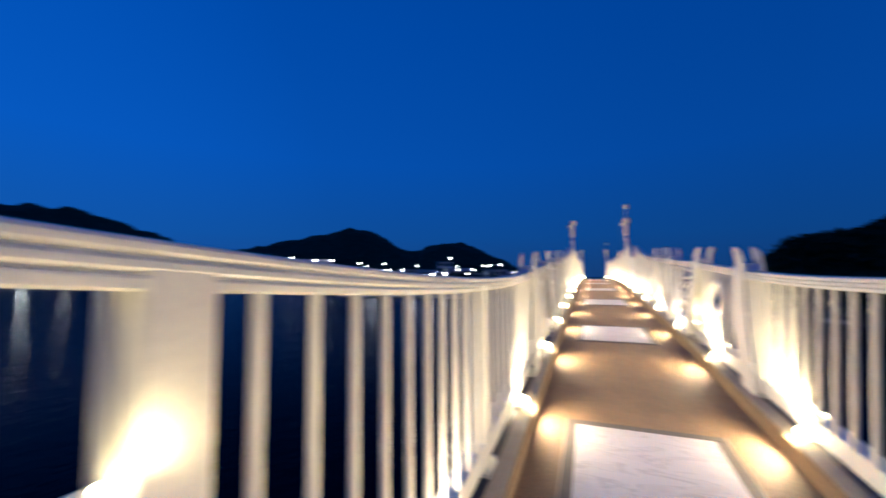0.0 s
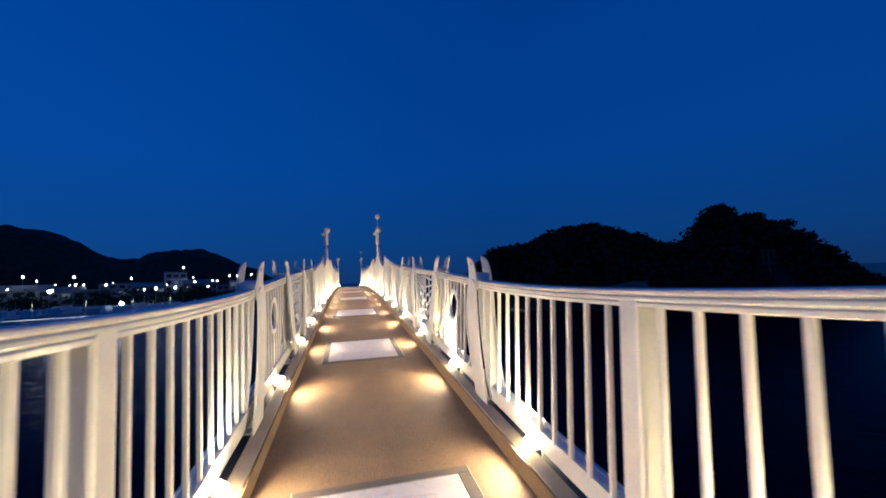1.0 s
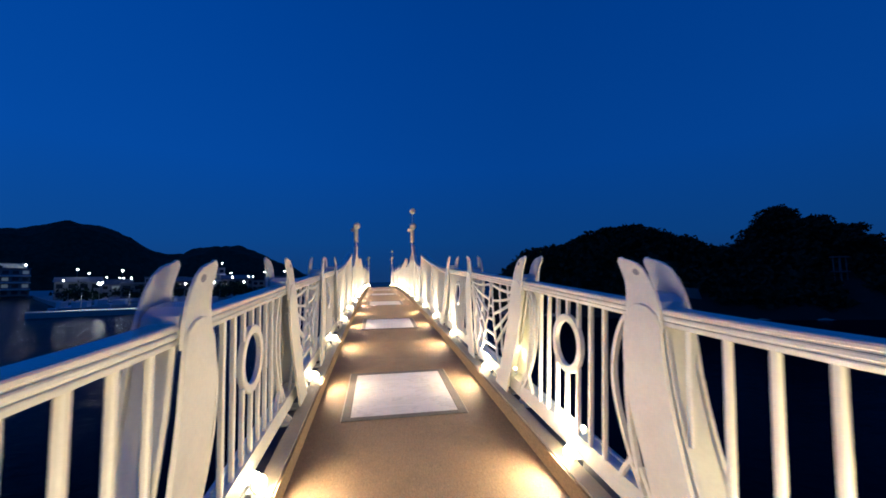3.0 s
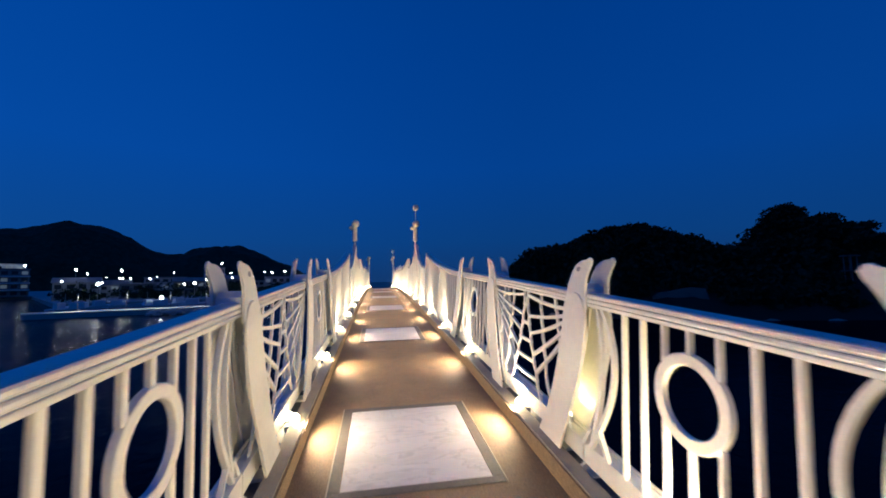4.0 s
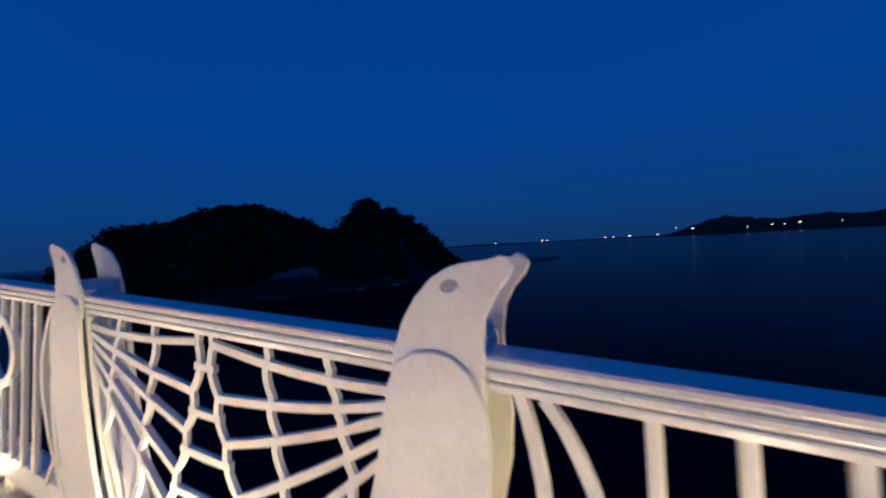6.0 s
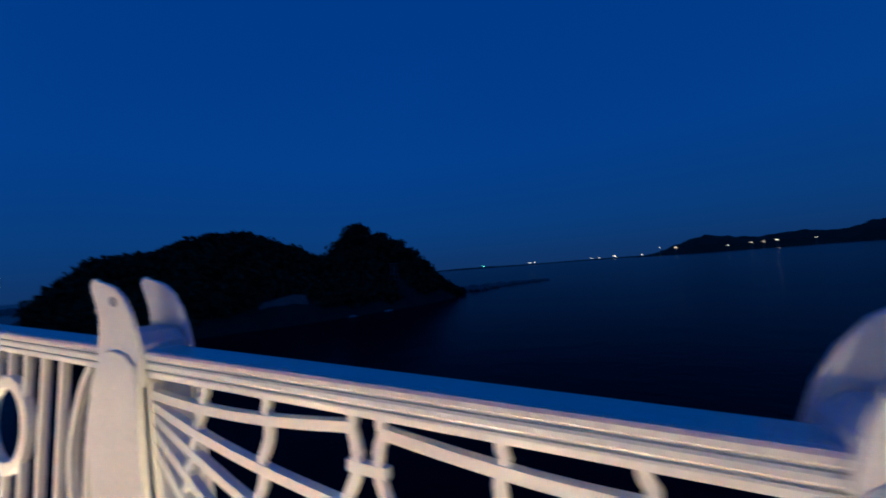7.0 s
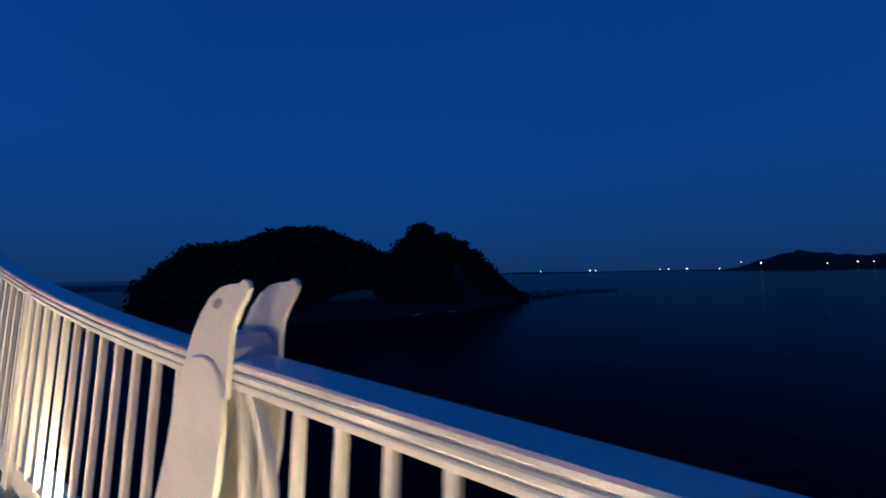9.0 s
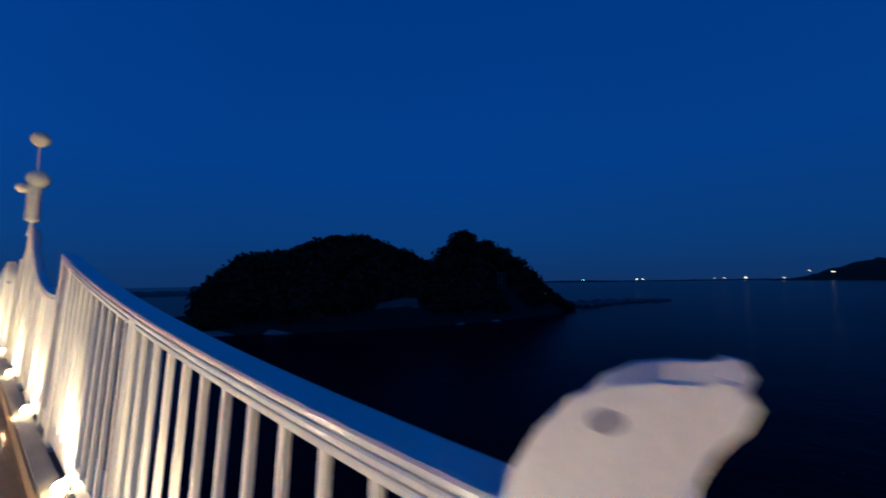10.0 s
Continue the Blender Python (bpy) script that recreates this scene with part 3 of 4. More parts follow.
# ---------------------------------------------------------------- lamps along the kerb
def make_lamp_meshes():
    bm = bmesh.new()
    add_box(bm, (-0.02, -0.055, 0.0), (0.03, 0.055, 0.050), 0.008)
    case = mesh_of("housing", bm, CASE)
    lenses = []
    # radii enlarged so the glowing domes take in the lamps' bloom
    for mat, r in ((LENS, 0.060), (LENS_DECK, 0.048), (LENS_RAIL, 0.034)):
        bm = bmesh.new()
        add_lathe(bm, [(r, 0.0)] + [(r * math.cos(a), 0.012 + r * 0.8 * math.sin(a)) for a in (0.0, 0.35, 0.7, 1.05, 1.35)] + [(0.003, 0.012 + r * 0.8)], n=14)
        lenses.append(mesh_of("lens", bm, mat))
    bm = bmesh.new()
    outer = [(0.034, -0.022), (0.050, -0.010), (0.051, 0.012)]
    inner = [(0.046, 0.012), (0.045, -0.004)]
    rings = []
    for r, z in outer + inner:
        rings.append([bm.verts.new((r * math.cos(k * math.pi / 6), r * math.sin(k * math.pi / 6), z)) for k in range(12)])
    for a, q in zip(rings, rings[1:]):
        for k in range(12):
            bm.faces.new((a[k], a[(k + 1) % 12], q[(k + 1) % 12], q[k]))
    bm.faces.new(rings[0])
    bm.faces.new(rings[-1])
    hood = mesh_of("hood", bm, CASE)
    return case, lenses, hood


LAMP_CASE, LAMP_LENSES, LAMP_HOOD = make_lamp_meshes()


BEAM = bpy.data.lights.new("beam", "SPOT")
BEAM.energy, BEAM.color = 57, (1.0, 0.795, 0.52)
BEAM.spot_size, BEAM.spot_blend, BEAM.shadow_soft_size = radians(160), 0.75, 0.03


WASH = bpy.data.lights.new("wash", "SPOT")
WASH.energy, WASH.color = 58, (1.0, 0.83, 0.60)
WASH.spot_size, WASH.spot_blend, WASH.shadow_soft_size = radians(146), 0.6, 0.04
WASH_WEST = bpy.data.lights.new("wash_west", "SPOT")
WASH_WEST.energy, WASH_WEST.color = 46, (1.0, 0.83, 0.60)
WASH_WEST.spot_size, WASH_WEST.spot_blend, WASH_WEST.shadow_soft_size = radians(146), 0.6, 0.04
ADDED_POST_WASH = bpy.data.lights.new("added_post_wash", "SPOT")
ADDED_POST_WASH.energy, ADDED_POST_WASH.color = 42, (1.0, 0.82, 0.48)
ADDED_POST_WASH.spot_size, ADDED_POST_WASH.spot_blend, ADDED_POST_WASH.shadow_soft_size = radians(150), 0.5, 0.03


def aimed(ob, way):
    """Turns a lens along a way, or a lamp, which shines down its own -z."""
    ob.rotation_euler = (way if ob.type == "MESH" else -way).to_track_quat("Z", "Y").to_euler()
    return ob


def kerb_lamp(s, y, way, wash, out_way):
    """Twin floodlight: one head washes the railing along the bridge, the other the walkway."""
    root = thing("kerb_lamp", s * 1.018, y, zd(y) + 0.045, "small twin floodlight glowing warm white in the railing's gutter", "lamp", "kerb lamps")
    shared("housing", LAMP_CASE, root)
    bm = bmesh.new()
    add_box(bm, (-0.008, -0.010, 0.049), (0.008, 0.010, 0.09), 0.003)
    part("bracket", bm, CASE, root)
    down = Vector((-s * 0.92, 0, -0.24))
    # the hooded lens also stands in for the lamp's reflection on the kerb
    hood = aimed(shared("hood", LAMP_HOOD, root, (-s * 0.045, -0.03, 0.092), (0.95, 0.95, 0.95)), Vector((-s * 0.70, -0.50, 0.25)))
    shared("lens", LAMP_LENSES[1], hood, label="glowing round lens")
    out = Vector((s * 0.38, way * 0.30, 0.87))
    aimed(shared("lens", LAMP_LENSES[0], root, (s * 0.010, way * 0.02, 0.075), label="glowing round lens"), out)
    if wash:
        aimed(shared("wash", WASH if s > 0 else WASH_WEST, root, (-s * 0.060, way * 0.04, 0.150)), out)
    # added head with no lamp known there, to brighten the posts
    if out_way > 0:
        along = Vector((-s * 0.05, out_way * 0.85, 0.55))
        aimed(shared("lens", LAMP_LENSES[2], root, (s * 0.085, 0.03, 0.208), (0.5, 0.5, 0.5), "glowing round lens"), along)
        aimed(shared("added_post_wash", ADDED_POST_WASH, root, (s * 0.090, 0.07, 0.265)), along)
    aimed(shared("beam", BEAM, root, (-s * 0.120, -0.05, 0.140)), down)
    return root


STEP = MODULE / 11
for i in range(-4, 17):
    for s in (1, -1):
        # on the west the panels round each web stay unlit; on the east an added third head brightens the posts up to
        # each web
        kerb_lamp(s, CENTRES[0] + STEP * i, 1, s > 0 or i % 11 not in (0, 1, 10), 1 if s > 0 and i % 11 in (6, 7, 8, 9, 10) else 0)


def corner_lamp(s, y, h):
    """A small spotlight on the low corner of the solid panel, shining at the end pillar."""
    root = thing("corner_lamp", s * 1.11, y, zd(y) + h, "small warm spotlight on the solid panel's low corner", "lamp")
    bm = bmesh.new()
    add_box(bm, (-0.03, -0.03, 0.0), (0.03, 0.03, 0.03), 0.005)
    part("housing", bm, CASE, root)
    aimed(shared("lens", LAMP_LENSES[2], root, (0.02, 0.02, 0.030), (0.45, 0.45, 0.45), "glowing round lens"), Vector((0.1, 0.5, 0.8)))
    aimed(shared("corner_beam", CORNER_BEAM, root, (0.085, 0.03, 0.075)), Vector((-0.35, 0.6, 0.35)))


CORNER_BEAM = bpy.data.lights.new("corner_beam", "SPOT")
CORNER_BEAM.energy, CORNER_BEAM.color = 1.6, (1.0, 0.80, 0.46)
CORNER_BEAM.spot_size, CORNER_BEAM.spot_blend, CORNER_BEAM.shadow_soft_size = radians(140), 0.8, 0.02
corner_lamp(-1, CENTRES[0] - 7.09, 1.132)


def gutter_bracket(s, y):
    """A pale angled foot that ties the railing to the kerb, half-way between two lamps."""
    root = thing("gutter_bracket", s * 1.02, y, zd(y) + 0.047, "pale grey steel bracket bridging the dark gutter", "bracket", "gutter brackets")
    for name, lo, hi in (("base_plate", (-0.022, -0.085, 0.0), (0.060, 0.085, 0.014)), ("gusset", (-0.018, -0.012, 0.0145), (0.050, 0.012, 0.105))):
        bm = bmesh.new()
        add_box(bm, lo, hi, 0.003)
        for v in bm.verts:
            if name == "gusset" and v.co.z > 0.05 and v.co.x < 0:
                v.co.z = 0.045
        if s < 0:
            for v in bm.verts:
                v.co.x = -v.co.x
        part(name, bm, PAINT, root)


for i in range(-4, 16):
    for s in (1, -1):
        gutter_bracket(s, CENTRES[0] + STEP * (i + 0.5))


# ---------------------------------------------------------------- printed slabs in the walkway
def floor_slab(y):
    cx, w, l = -0.035, 1.0, 1.24
    root = thing("floor_slab", cx, y, zd(y) - DECK_DROP, "pale printed slab in a dark border, let into the brown walkway", "floor panel", "floor slabs")

    def flat(x0, x1, a, b2, h):
        bm = bmesh.new()
        add_box(bm, (x0, a, 0), (x1, b2, h), 0.0015)
        for v in bm.verts:
            v.co.z += zd(y + v.co.y) - zd(y)
        return bm
    part("slab", flat(-w / 2, w / 2, -l / 2, l / 2, 0.006), SLAB, root, "pale slab with faint grey drawing")
    e = 0.075
    for x0, x1, a, b2 in ((-w / 2 - e, w / 2 + e, l / 2 + 0.002, l / 2 + e), (-w / 2 - e, w / 2 + e, -l / 2 - e, -l / 2 - 0.002),
                          (-w / 2 - e, -w / 2 - 0.002, -l / 2, l / 2), (w / 2 + 0.002, w / 2 + e, -l / 2, l / 2)):
        part("border", flat(x0, x1, a, b2, 0.008), BEZEL, root)
    for x in (-w / 2 - e - 0.012, w / 2 + e + 0.002):
        part("edging", flat(x, x + 0.010, -l / 2 - e, l / 2 + e, 0.010), TRIM, root)


for i in range(-2, 7):
    floor_slab(6.72 + MODULE / 5 * i)


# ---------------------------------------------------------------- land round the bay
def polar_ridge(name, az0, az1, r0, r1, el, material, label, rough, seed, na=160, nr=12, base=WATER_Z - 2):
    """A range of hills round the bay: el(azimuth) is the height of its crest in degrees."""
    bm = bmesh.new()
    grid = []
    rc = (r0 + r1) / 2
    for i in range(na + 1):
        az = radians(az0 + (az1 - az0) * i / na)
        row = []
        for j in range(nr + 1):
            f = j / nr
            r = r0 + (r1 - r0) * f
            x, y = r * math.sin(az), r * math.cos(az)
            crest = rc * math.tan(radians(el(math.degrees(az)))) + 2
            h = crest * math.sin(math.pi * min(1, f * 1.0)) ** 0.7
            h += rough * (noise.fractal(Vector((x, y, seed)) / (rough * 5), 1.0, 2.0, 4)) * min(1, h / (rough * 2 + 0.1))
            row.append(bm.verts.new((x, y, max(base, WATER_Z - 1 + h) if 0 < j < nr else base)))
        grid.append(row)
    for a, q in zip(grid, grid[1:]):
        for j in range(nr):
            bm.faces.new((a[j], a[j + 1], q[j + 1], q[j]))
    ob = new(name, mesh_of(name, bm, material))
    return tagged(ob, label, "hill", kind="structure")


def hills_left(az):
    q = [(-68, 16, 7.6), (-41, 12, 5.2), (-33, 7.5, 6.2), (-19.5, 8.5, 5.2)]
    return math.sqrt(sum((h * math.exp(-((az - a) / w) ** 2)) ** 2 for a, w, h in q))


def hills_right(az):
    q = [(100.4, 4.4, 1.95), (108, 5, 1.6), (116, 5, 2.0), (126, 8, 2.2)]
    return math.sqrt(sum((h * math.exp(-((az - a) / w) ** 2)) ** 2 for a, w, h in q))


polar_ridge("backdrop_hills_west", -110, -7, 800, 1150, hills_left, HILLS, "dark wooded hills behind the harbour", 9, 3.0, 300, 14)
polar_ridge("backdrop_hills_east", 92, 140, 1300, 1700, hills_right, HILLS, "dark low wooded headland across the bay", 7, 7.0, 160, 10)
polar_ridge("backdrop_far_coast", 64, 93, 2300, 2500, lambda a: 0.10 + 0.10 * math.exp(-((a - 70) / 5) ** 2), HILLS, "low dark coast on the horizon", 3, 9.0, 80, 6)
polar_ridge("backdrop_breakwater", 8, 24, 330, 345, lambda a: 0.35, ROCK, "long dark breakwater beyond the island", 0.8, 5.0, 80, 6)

def polar(az, r):
    a = radians(az)
    return r * math.sin(a), r * math.cos(a)


# island: a long mound with a rocky rim, from its western to its eastern end
ISLE_A, ISLE_B = Vector((26.0, 79.0)), Vector((92.0, 51.0))


def canopy(s):
    """Height of the tree tops along the island."""
    def step(a, q, x):
        x = min(1, max(0, (x - a) / (q - a)))
        return x * x * (3 - 2 * x)
    body = 8.1 * step(-0.065, 0.085, s) * (1 - step(0.77, 0.925, s))
    return body + 3.9 * math.exp(-((s - 0.31) / 0.135) ** 2) + 4.3 * math.exp(-((s - 0.685) / 0.042) ** 2) + 2.2 * math.exp(-((s - 0.775) / 0.06) ** 2) - 0.9 * math.exp(-((s - 0.56) / 0.05) ** 2)


def isle_point(s, w):
    along = ISLE_B - ISLE_A
    across = Vector((along.y, -along.x)).normalized()          # towards the bridge
    p = ISLE_A + along * s + across * w
    return p.x, p.y


def isle_width(s):
    return 22 * math.sqrt(max(0.0, 1 - ((s - 0.45) / 0.60) ** 2)) + 1.0


bm = bmesh.new()
grid = []
for i in range(91):
    s = -0.12 + 1.24 * i / 90
    row = []
    for j in range(25):
        f = -1 + 2 * j / 24
        w = isle_width(s) * f * 1.12
        x, y = isle_point(s, w)
        q = 1 - abs(f) ** 2.2
        h = max(0, canopy(s) - 4.0 + 3.6) * max(0, q) ** 0.8 * 0.75 + 1.5 * q ** 0.3 if q > 0 else 0
        h += 0.9 * noise.fractal(Vector((x, y, 1.0)) / 4, 1.0, 2.0, 4) * min(1, 4 * max(0, q))
        row.append(bm.verts.new((x, y, WATER_Z - 0.8 + h)))
    grid.append(row)
for a, q in zip(grid, grid[1:]):
    for j in range(24):
        bm.faces.new((a[j], a[j + 1], q[j + 1], q[j]))
isle = new("island_ground", mesh_of("island_ground", bm, SOIL))
tagged(isle, "dark rocky wooded islet off the footbridge", "island", kind="structure")

# a pale strip of beach on the bridge side
bm = bmesh.new()
rows = []
for i in range(41):
    s = 0.0 + 0.62 * i / 40
    out = isle_width(s) * 1.0
    rows.append([bm.verts.new((*isle_point(s, w), z)) for w, z in
                 ((out - 4 + 1.2 * math.sin(i * 0.7), WATER_Z + 1.0), (out + 0.5 + 0.8 * math.sin(i * 1.1), WATER_Z + 0.5), (out + 2.4 + 0.6 * math.sin(i * 0.9), WATER_Z - 0.3))])
for a, q in zip(rows, rows[1:]):
    for j in range(2):
        bm.faces.new((a[j], a[j + 1], q[j + 1], q[j]))
tagged(new("beach", mesh_of("beach", bm, SAND)), "narrow pale beach at the foot of the islet", "beach", kind="structure")

# rocky spit that runs on to the east
bm = bmesh.new()
rng = random.Random(5)
for i in range(110):
    f = rng.random() ** 0.8
    cx, cy = 88 + 44 * f + rng.uniform(-3, 3), 47 - 18 * f + rng.uniform(-4, 4) * (1 - 0.6 * f)
    r = rng.uniform(0.6, 2.4) * (1.2 - 0.7 * f)
    m = Matrix.Translation((cx, cy, WATER_Z + 0.1)) @ Matrix.Rotation(rng.uniform(0, 6), 4, "Z") @ Matrix.Diagonal((r * 1.6, r, r * 0.55, 1))
    made = bmesh.ops.create_icosphere(bm, subdivisions=1, radius=1, matrix=m)
    for v in made["verts"]:
        v.co += Vector((rng.uniform(-1, 1), rng.uniform(-1, 1), rng.uniform(-0.5, 0.5))) * 0.22 * r
tagged(new("spit_rocks", mesh_of("spit_rocks", bm, ROCK)), "low dark rocks trailing off the islet into the sea", "rocks", kind="stuff")


# dark rocks off the western end
bm = bmesh.new()
rng = random.Random(15)
for i in range(90):
    cx, cy = polar(rng.gauss(18, 3.2), rng.uniform(66, 90))
    r = rng.uniform(0.4, 1.5)
    m = Matrix.Translation((cx, cy, WATER_Z + 0.1)) @ Matrix.Rotation(rng.uniform(0, 6), 4, "Z") @ Matrix.Diagonal((r * 1.8, r, r * 0.45, 1))
    made = bmesh.ops.create_icosphere(bm, subdivisions=1, radius=1, matrix=m)
    for v in made["verts"]:
        v.co += Vector((rng.uniform(-1, 1), rng.uniform(-1, 1), rng.uniform(-0.5, 0.5))) * 0.22 * r
tagged(new("shore_rocks", mesh_of("shore_rocks", bm, ROCK)), "low dark rocks in the water off the islet's western end", "rocks", kind="stuff")


def leaf_cloud(verts, faces, rng, centre, rx, ry, rz, n, size):
    """Adds n small bent leaf sprays inside an uneven crown."""
    for _ in range(n):
        while True:
            p = Vector((rng.uniform(-1, 1), rng.uniform(-1, 1), rng.uniform(-0.8, 1)))
            if 0.25 < p.length < 1:
                break
        q = Vector((centre[0] + p.x * rx, centre[1] + p.y * ry, centre[2] + p.z * rz))
        a = Vector((rng.gauss(0, 1), rng.gauss(0, 1), rng.gauss(0, 0.6))).normalized() * size * rng.uniform(0.5, 1.2)
        c2 = Vector((rng.gauss(0, 1), rng.gauss(0, 1), rng.gauss(0, 1))).cross(a).normalized() * size * rng.uniform(0.3, 0.8)
        k = len(verts)
        verts.extend([q - a, q - c2 * 0.7, q + a, q + c2])
        faces.append((k, k + 1, k + 2, k + 3))


rng = random.Random(11)
verts, faces = [], []
for i in range(640):
    s = rng.uniform(-0.01, 0.92)
    f = rng.uniform(-0.85, 0.97)
    if (f > 0.90 and abs(s - 0.35) < 0.06) or (f > 0.66 and abs(s - 0.65) < 0.035):
        continue
    x, y = isle_point(s, isle_width(s) * f)
    top = WATER_Z + 1.6 + (canopy(s) - WATER_Z - 1.6) * (1 - abs(f) ** 3.0 * 0.85) + rng.uniform(-1.1, 0.15)
    r = rng.uniform(1.3, 2.5)
    leaf_cloud(verts, faces, rng, (x, y, top - r * 0.8), r, r, r * 0.8, 95, 0.55)
    leaf_cloud(verts, faces, rng, (x, y, (top - r + WATER_Z) / 2 + 0.8), r * 1.1, r * 1.1, max(0.5, (top - r - WATER_Z) / 2.2), 45, 0.8)
for i in range(1000):
    s = rng.uniform(0.02, 0.95)
    f = rng.uniform(0.45, 1.0)
    if (f > 0.92 and abs(s - 0.35) < 0.06) or (f > 0.70 and abs(s - 0.65) < 0.035):
        continue
    x, y = isle_point(s, isle_width(s) * f)
    q = 1 - (f / 1.12) ** 2.2
    ground = WATER_Z - 0.8 + max(0, canopy(s) - 0.4) * q ** 0.8 * 0.75 + 1.5 * q ** 0.3
    r = rng.uniform(1.0, 2.3) * (1.25 - 0.5 * f)
    leaf_cloud(verts, faces, rng, (x, y, ground + r * 0.25), r * 1.3, r * 1.3, r * 0.9, 60, 0.55)
me = bpy.data.meshes.new("island_woods")
me.from_pydata(verts, [], faces)
me.materials.append(WOODS)
tagged(new("island_woods", me), "dense dark evergreen woods covering the islet", "woods", kind="stuff")


def pine(s, w, top, spread, seed, label):
    rng = random.Random(seed)
    x, y = isle_point(s, w)
    z0 = 2.0
    root = thing("pine_tree", x, y, z0, label, "tree", "pines on the islet")
    h = top - z0
    bm = bmesh.new()
    limbs = [(Vector((0, 0, -2)), Vector((0.3, 0.1, h * 0.55)), 0.32, 0.2), (Vector((0.3, 0.1, h * 0.55)), Vector((-0.1, 0.2, h * 0.95)), 0.2, 0.06)]
    tips = []
    for i in range(11):
        a, f = i * 2.4 + rng.uniform(-0.4, 0.4), 0.35 + 0.6 * i / 10
        base = Vector((0.2, 0.1, h * f))
        tip = base + Vector((math.cos(a), math.sin(a), 0.28)) * spread * (1.15 - f * 0.75) * rng.uniform(0.7, 1.1)
        limbs.append((base, tip, 0.10, 0.03))
        tips.append(tip)
    for p, q, r0, r1 in limbs:
        axis = (q - p)
        m = axis.to_track_quat("Z", "Y").to_matrix()
        rings = []
        for c2, r in ((p, r0), (q, r1)):
            rings.append([bm.verts.new(c2 + m @ Vector((r * math.cos(k * math.pi / 3), r * math.sin(k * math.pi / 3), 0))) for k in range(6)])
        for k in range(6):
            bm.faces.new((rings[0][k], rings[0][(k + 1) % 6], rings[1][(k + 1) % 6], rings[1][k]))
    part("trunk", bm, BARK, root)
    verts, faces = [], []
    for i in range(16):
        a, e = i * 2.4, rng.uniform(0.0, 0.95)
        c2 = Vector((math.cos(a) * math.sqrt(1 - e * e) * spread * 0.7, math.sin(a) * math.sqrt(1 - e * e) * spread * 0.7, h * (0.52 + 0.42 * e)))
        leaf_cloud(verts, faces, rng, c2, 1.6, 1.6, 1.25, 95, 0.42)
    for tip in tips + [Vector((-0.1, 0.2, h * 0.97))]:
        for _ in range(3):
            c2 = tip + Vector((rng.gauss(0, 0.7), rng.gauss(0, 0.7), rng.gauss(0.1, 0.25)))
            leaf_cloud(verts, faces, rng, c2, rng.uniform(0.9, 1.7), rng.uniform(0.9, 1.7), 0.85, 75, 0.38)
    me = bpy.data.meshes.new("crown")
    me.from_pydata(verts, [], faces)
    me.materials.append(WOODS)
    shared("crown", me, root)


pine(0.685, 0, 13.7, 3.9, 21, "tall dark pine with gaps in its layered crown on the islet")
pine(0.66, 3, 12.0, 3.6, 23, "dark pine leaning beside a taller one on the islet")
pine(0.755, 1, 11.2, 3.4, 22, "broad dark pine near the islet's eastern end")
pine(0.80, 2, 9.6, 3.4, 24, "low spreading dark pine by the islet's eastern shore")


def sign_tower(x, y, z):
    # rock grey instead of a pale tone, so the tower stays faint at dusk
    root = thing("lookout_frame", x, y, z, "slender dark grey frame tower among the islet's trees", "tower")
    for dx, dy in ((-0.5, -0.4), (0.5, -0.4), (0.5, 0.4), (-0.5, 0.4)):
        bm = bmesh.new()
        add_box(bm, (dx - 0.06, dy - 0.06, 0), (dx + 0.06, dy + 0.06, 6.6), 0.01)
        part("post", bm, ROCK, root)
    for h in (2.6, 4.4, 6.4):
        bm = bmesh.new()
        add_box(bm, (-0.9, -0.6, h), (0.9, 0.6, h + 0.14), 0.02)
        part("platform", bm, ROCK, root)


sign_tower(*isle_point(0.65, 17.8), WATER_Z + 1.4)


def shelter(x, y, z, turn):
    root = thing("shore_shelter", x, y, z, "low grey stone shelter with an arched opening by the islet's beach", "shelter")
    root.rotation_euler = (0, 0, turn)
    arch = [(1.1 * math.cos(a), 1.1 * math.sin(a) + 0.6) for a in [math.pi * k / 8 for k in range(9)]]
    out = [(-3.4, 0), (-3.4, 2.0), (-2.6, 2.5), (-1.0, 2.7), (1.4, 3.2), (3.0, 3.0), (3.4, 1.6), (3.4, 0), (1.1, 0)] + arch + [(-1.1, 0)]
    bm = bmesh.new()
    fr = [bm.verts.new((u, -1.2, v)) for u, v in out]
    bk = [bm.verts.new((u, 1.2, v)) for u, v in out]
    bm.faces.new(fr)
    bm.faces.new(bk[::-1])
    for k in range(len(out)):
        bm.faces.new((fr[k], fr[(k + 1) % len(out)], bk[(k + 1) % len(out)], bk[k]))
    part("stone_wall", bm, ROCK, root)


shelter(*isle_point(0.34, 21.5), WATER_Z + 0.9, -0.4)


# ---------------------------------------------------------------- harbour on the west side
def ground_at(name, pts, z0, z1, material, label):
    bm = bmesh.new()
    a = [bm.verts.new((x, y, z0)) for x, y in pts]
    q = [bm.verts.new((x, y, z1)) for x, y in pts]
    bm.faces.new(q)
    bm.faces.new(a[::-1])
    for k in range(len(pts)):
        bm.faces.new((a[k], a[(k + 1) % len(pts)], q[(k + 1) % len(pts)], q[k]))
    return tagged(new(name, mesh_of(name, bm, material)), label, "quay", kind="structure")


ground_at("quay", [polar(-37, 104), polar(-29, 100), polar(-20, 98), polar(-20, 106), polar(-29, 107), polar(-37, 110)], WATER_Z - 3, WATER_Z + 1.0, LAMPLIT_STONE, "concrete harbour pier, lamplight put into its pale colour")
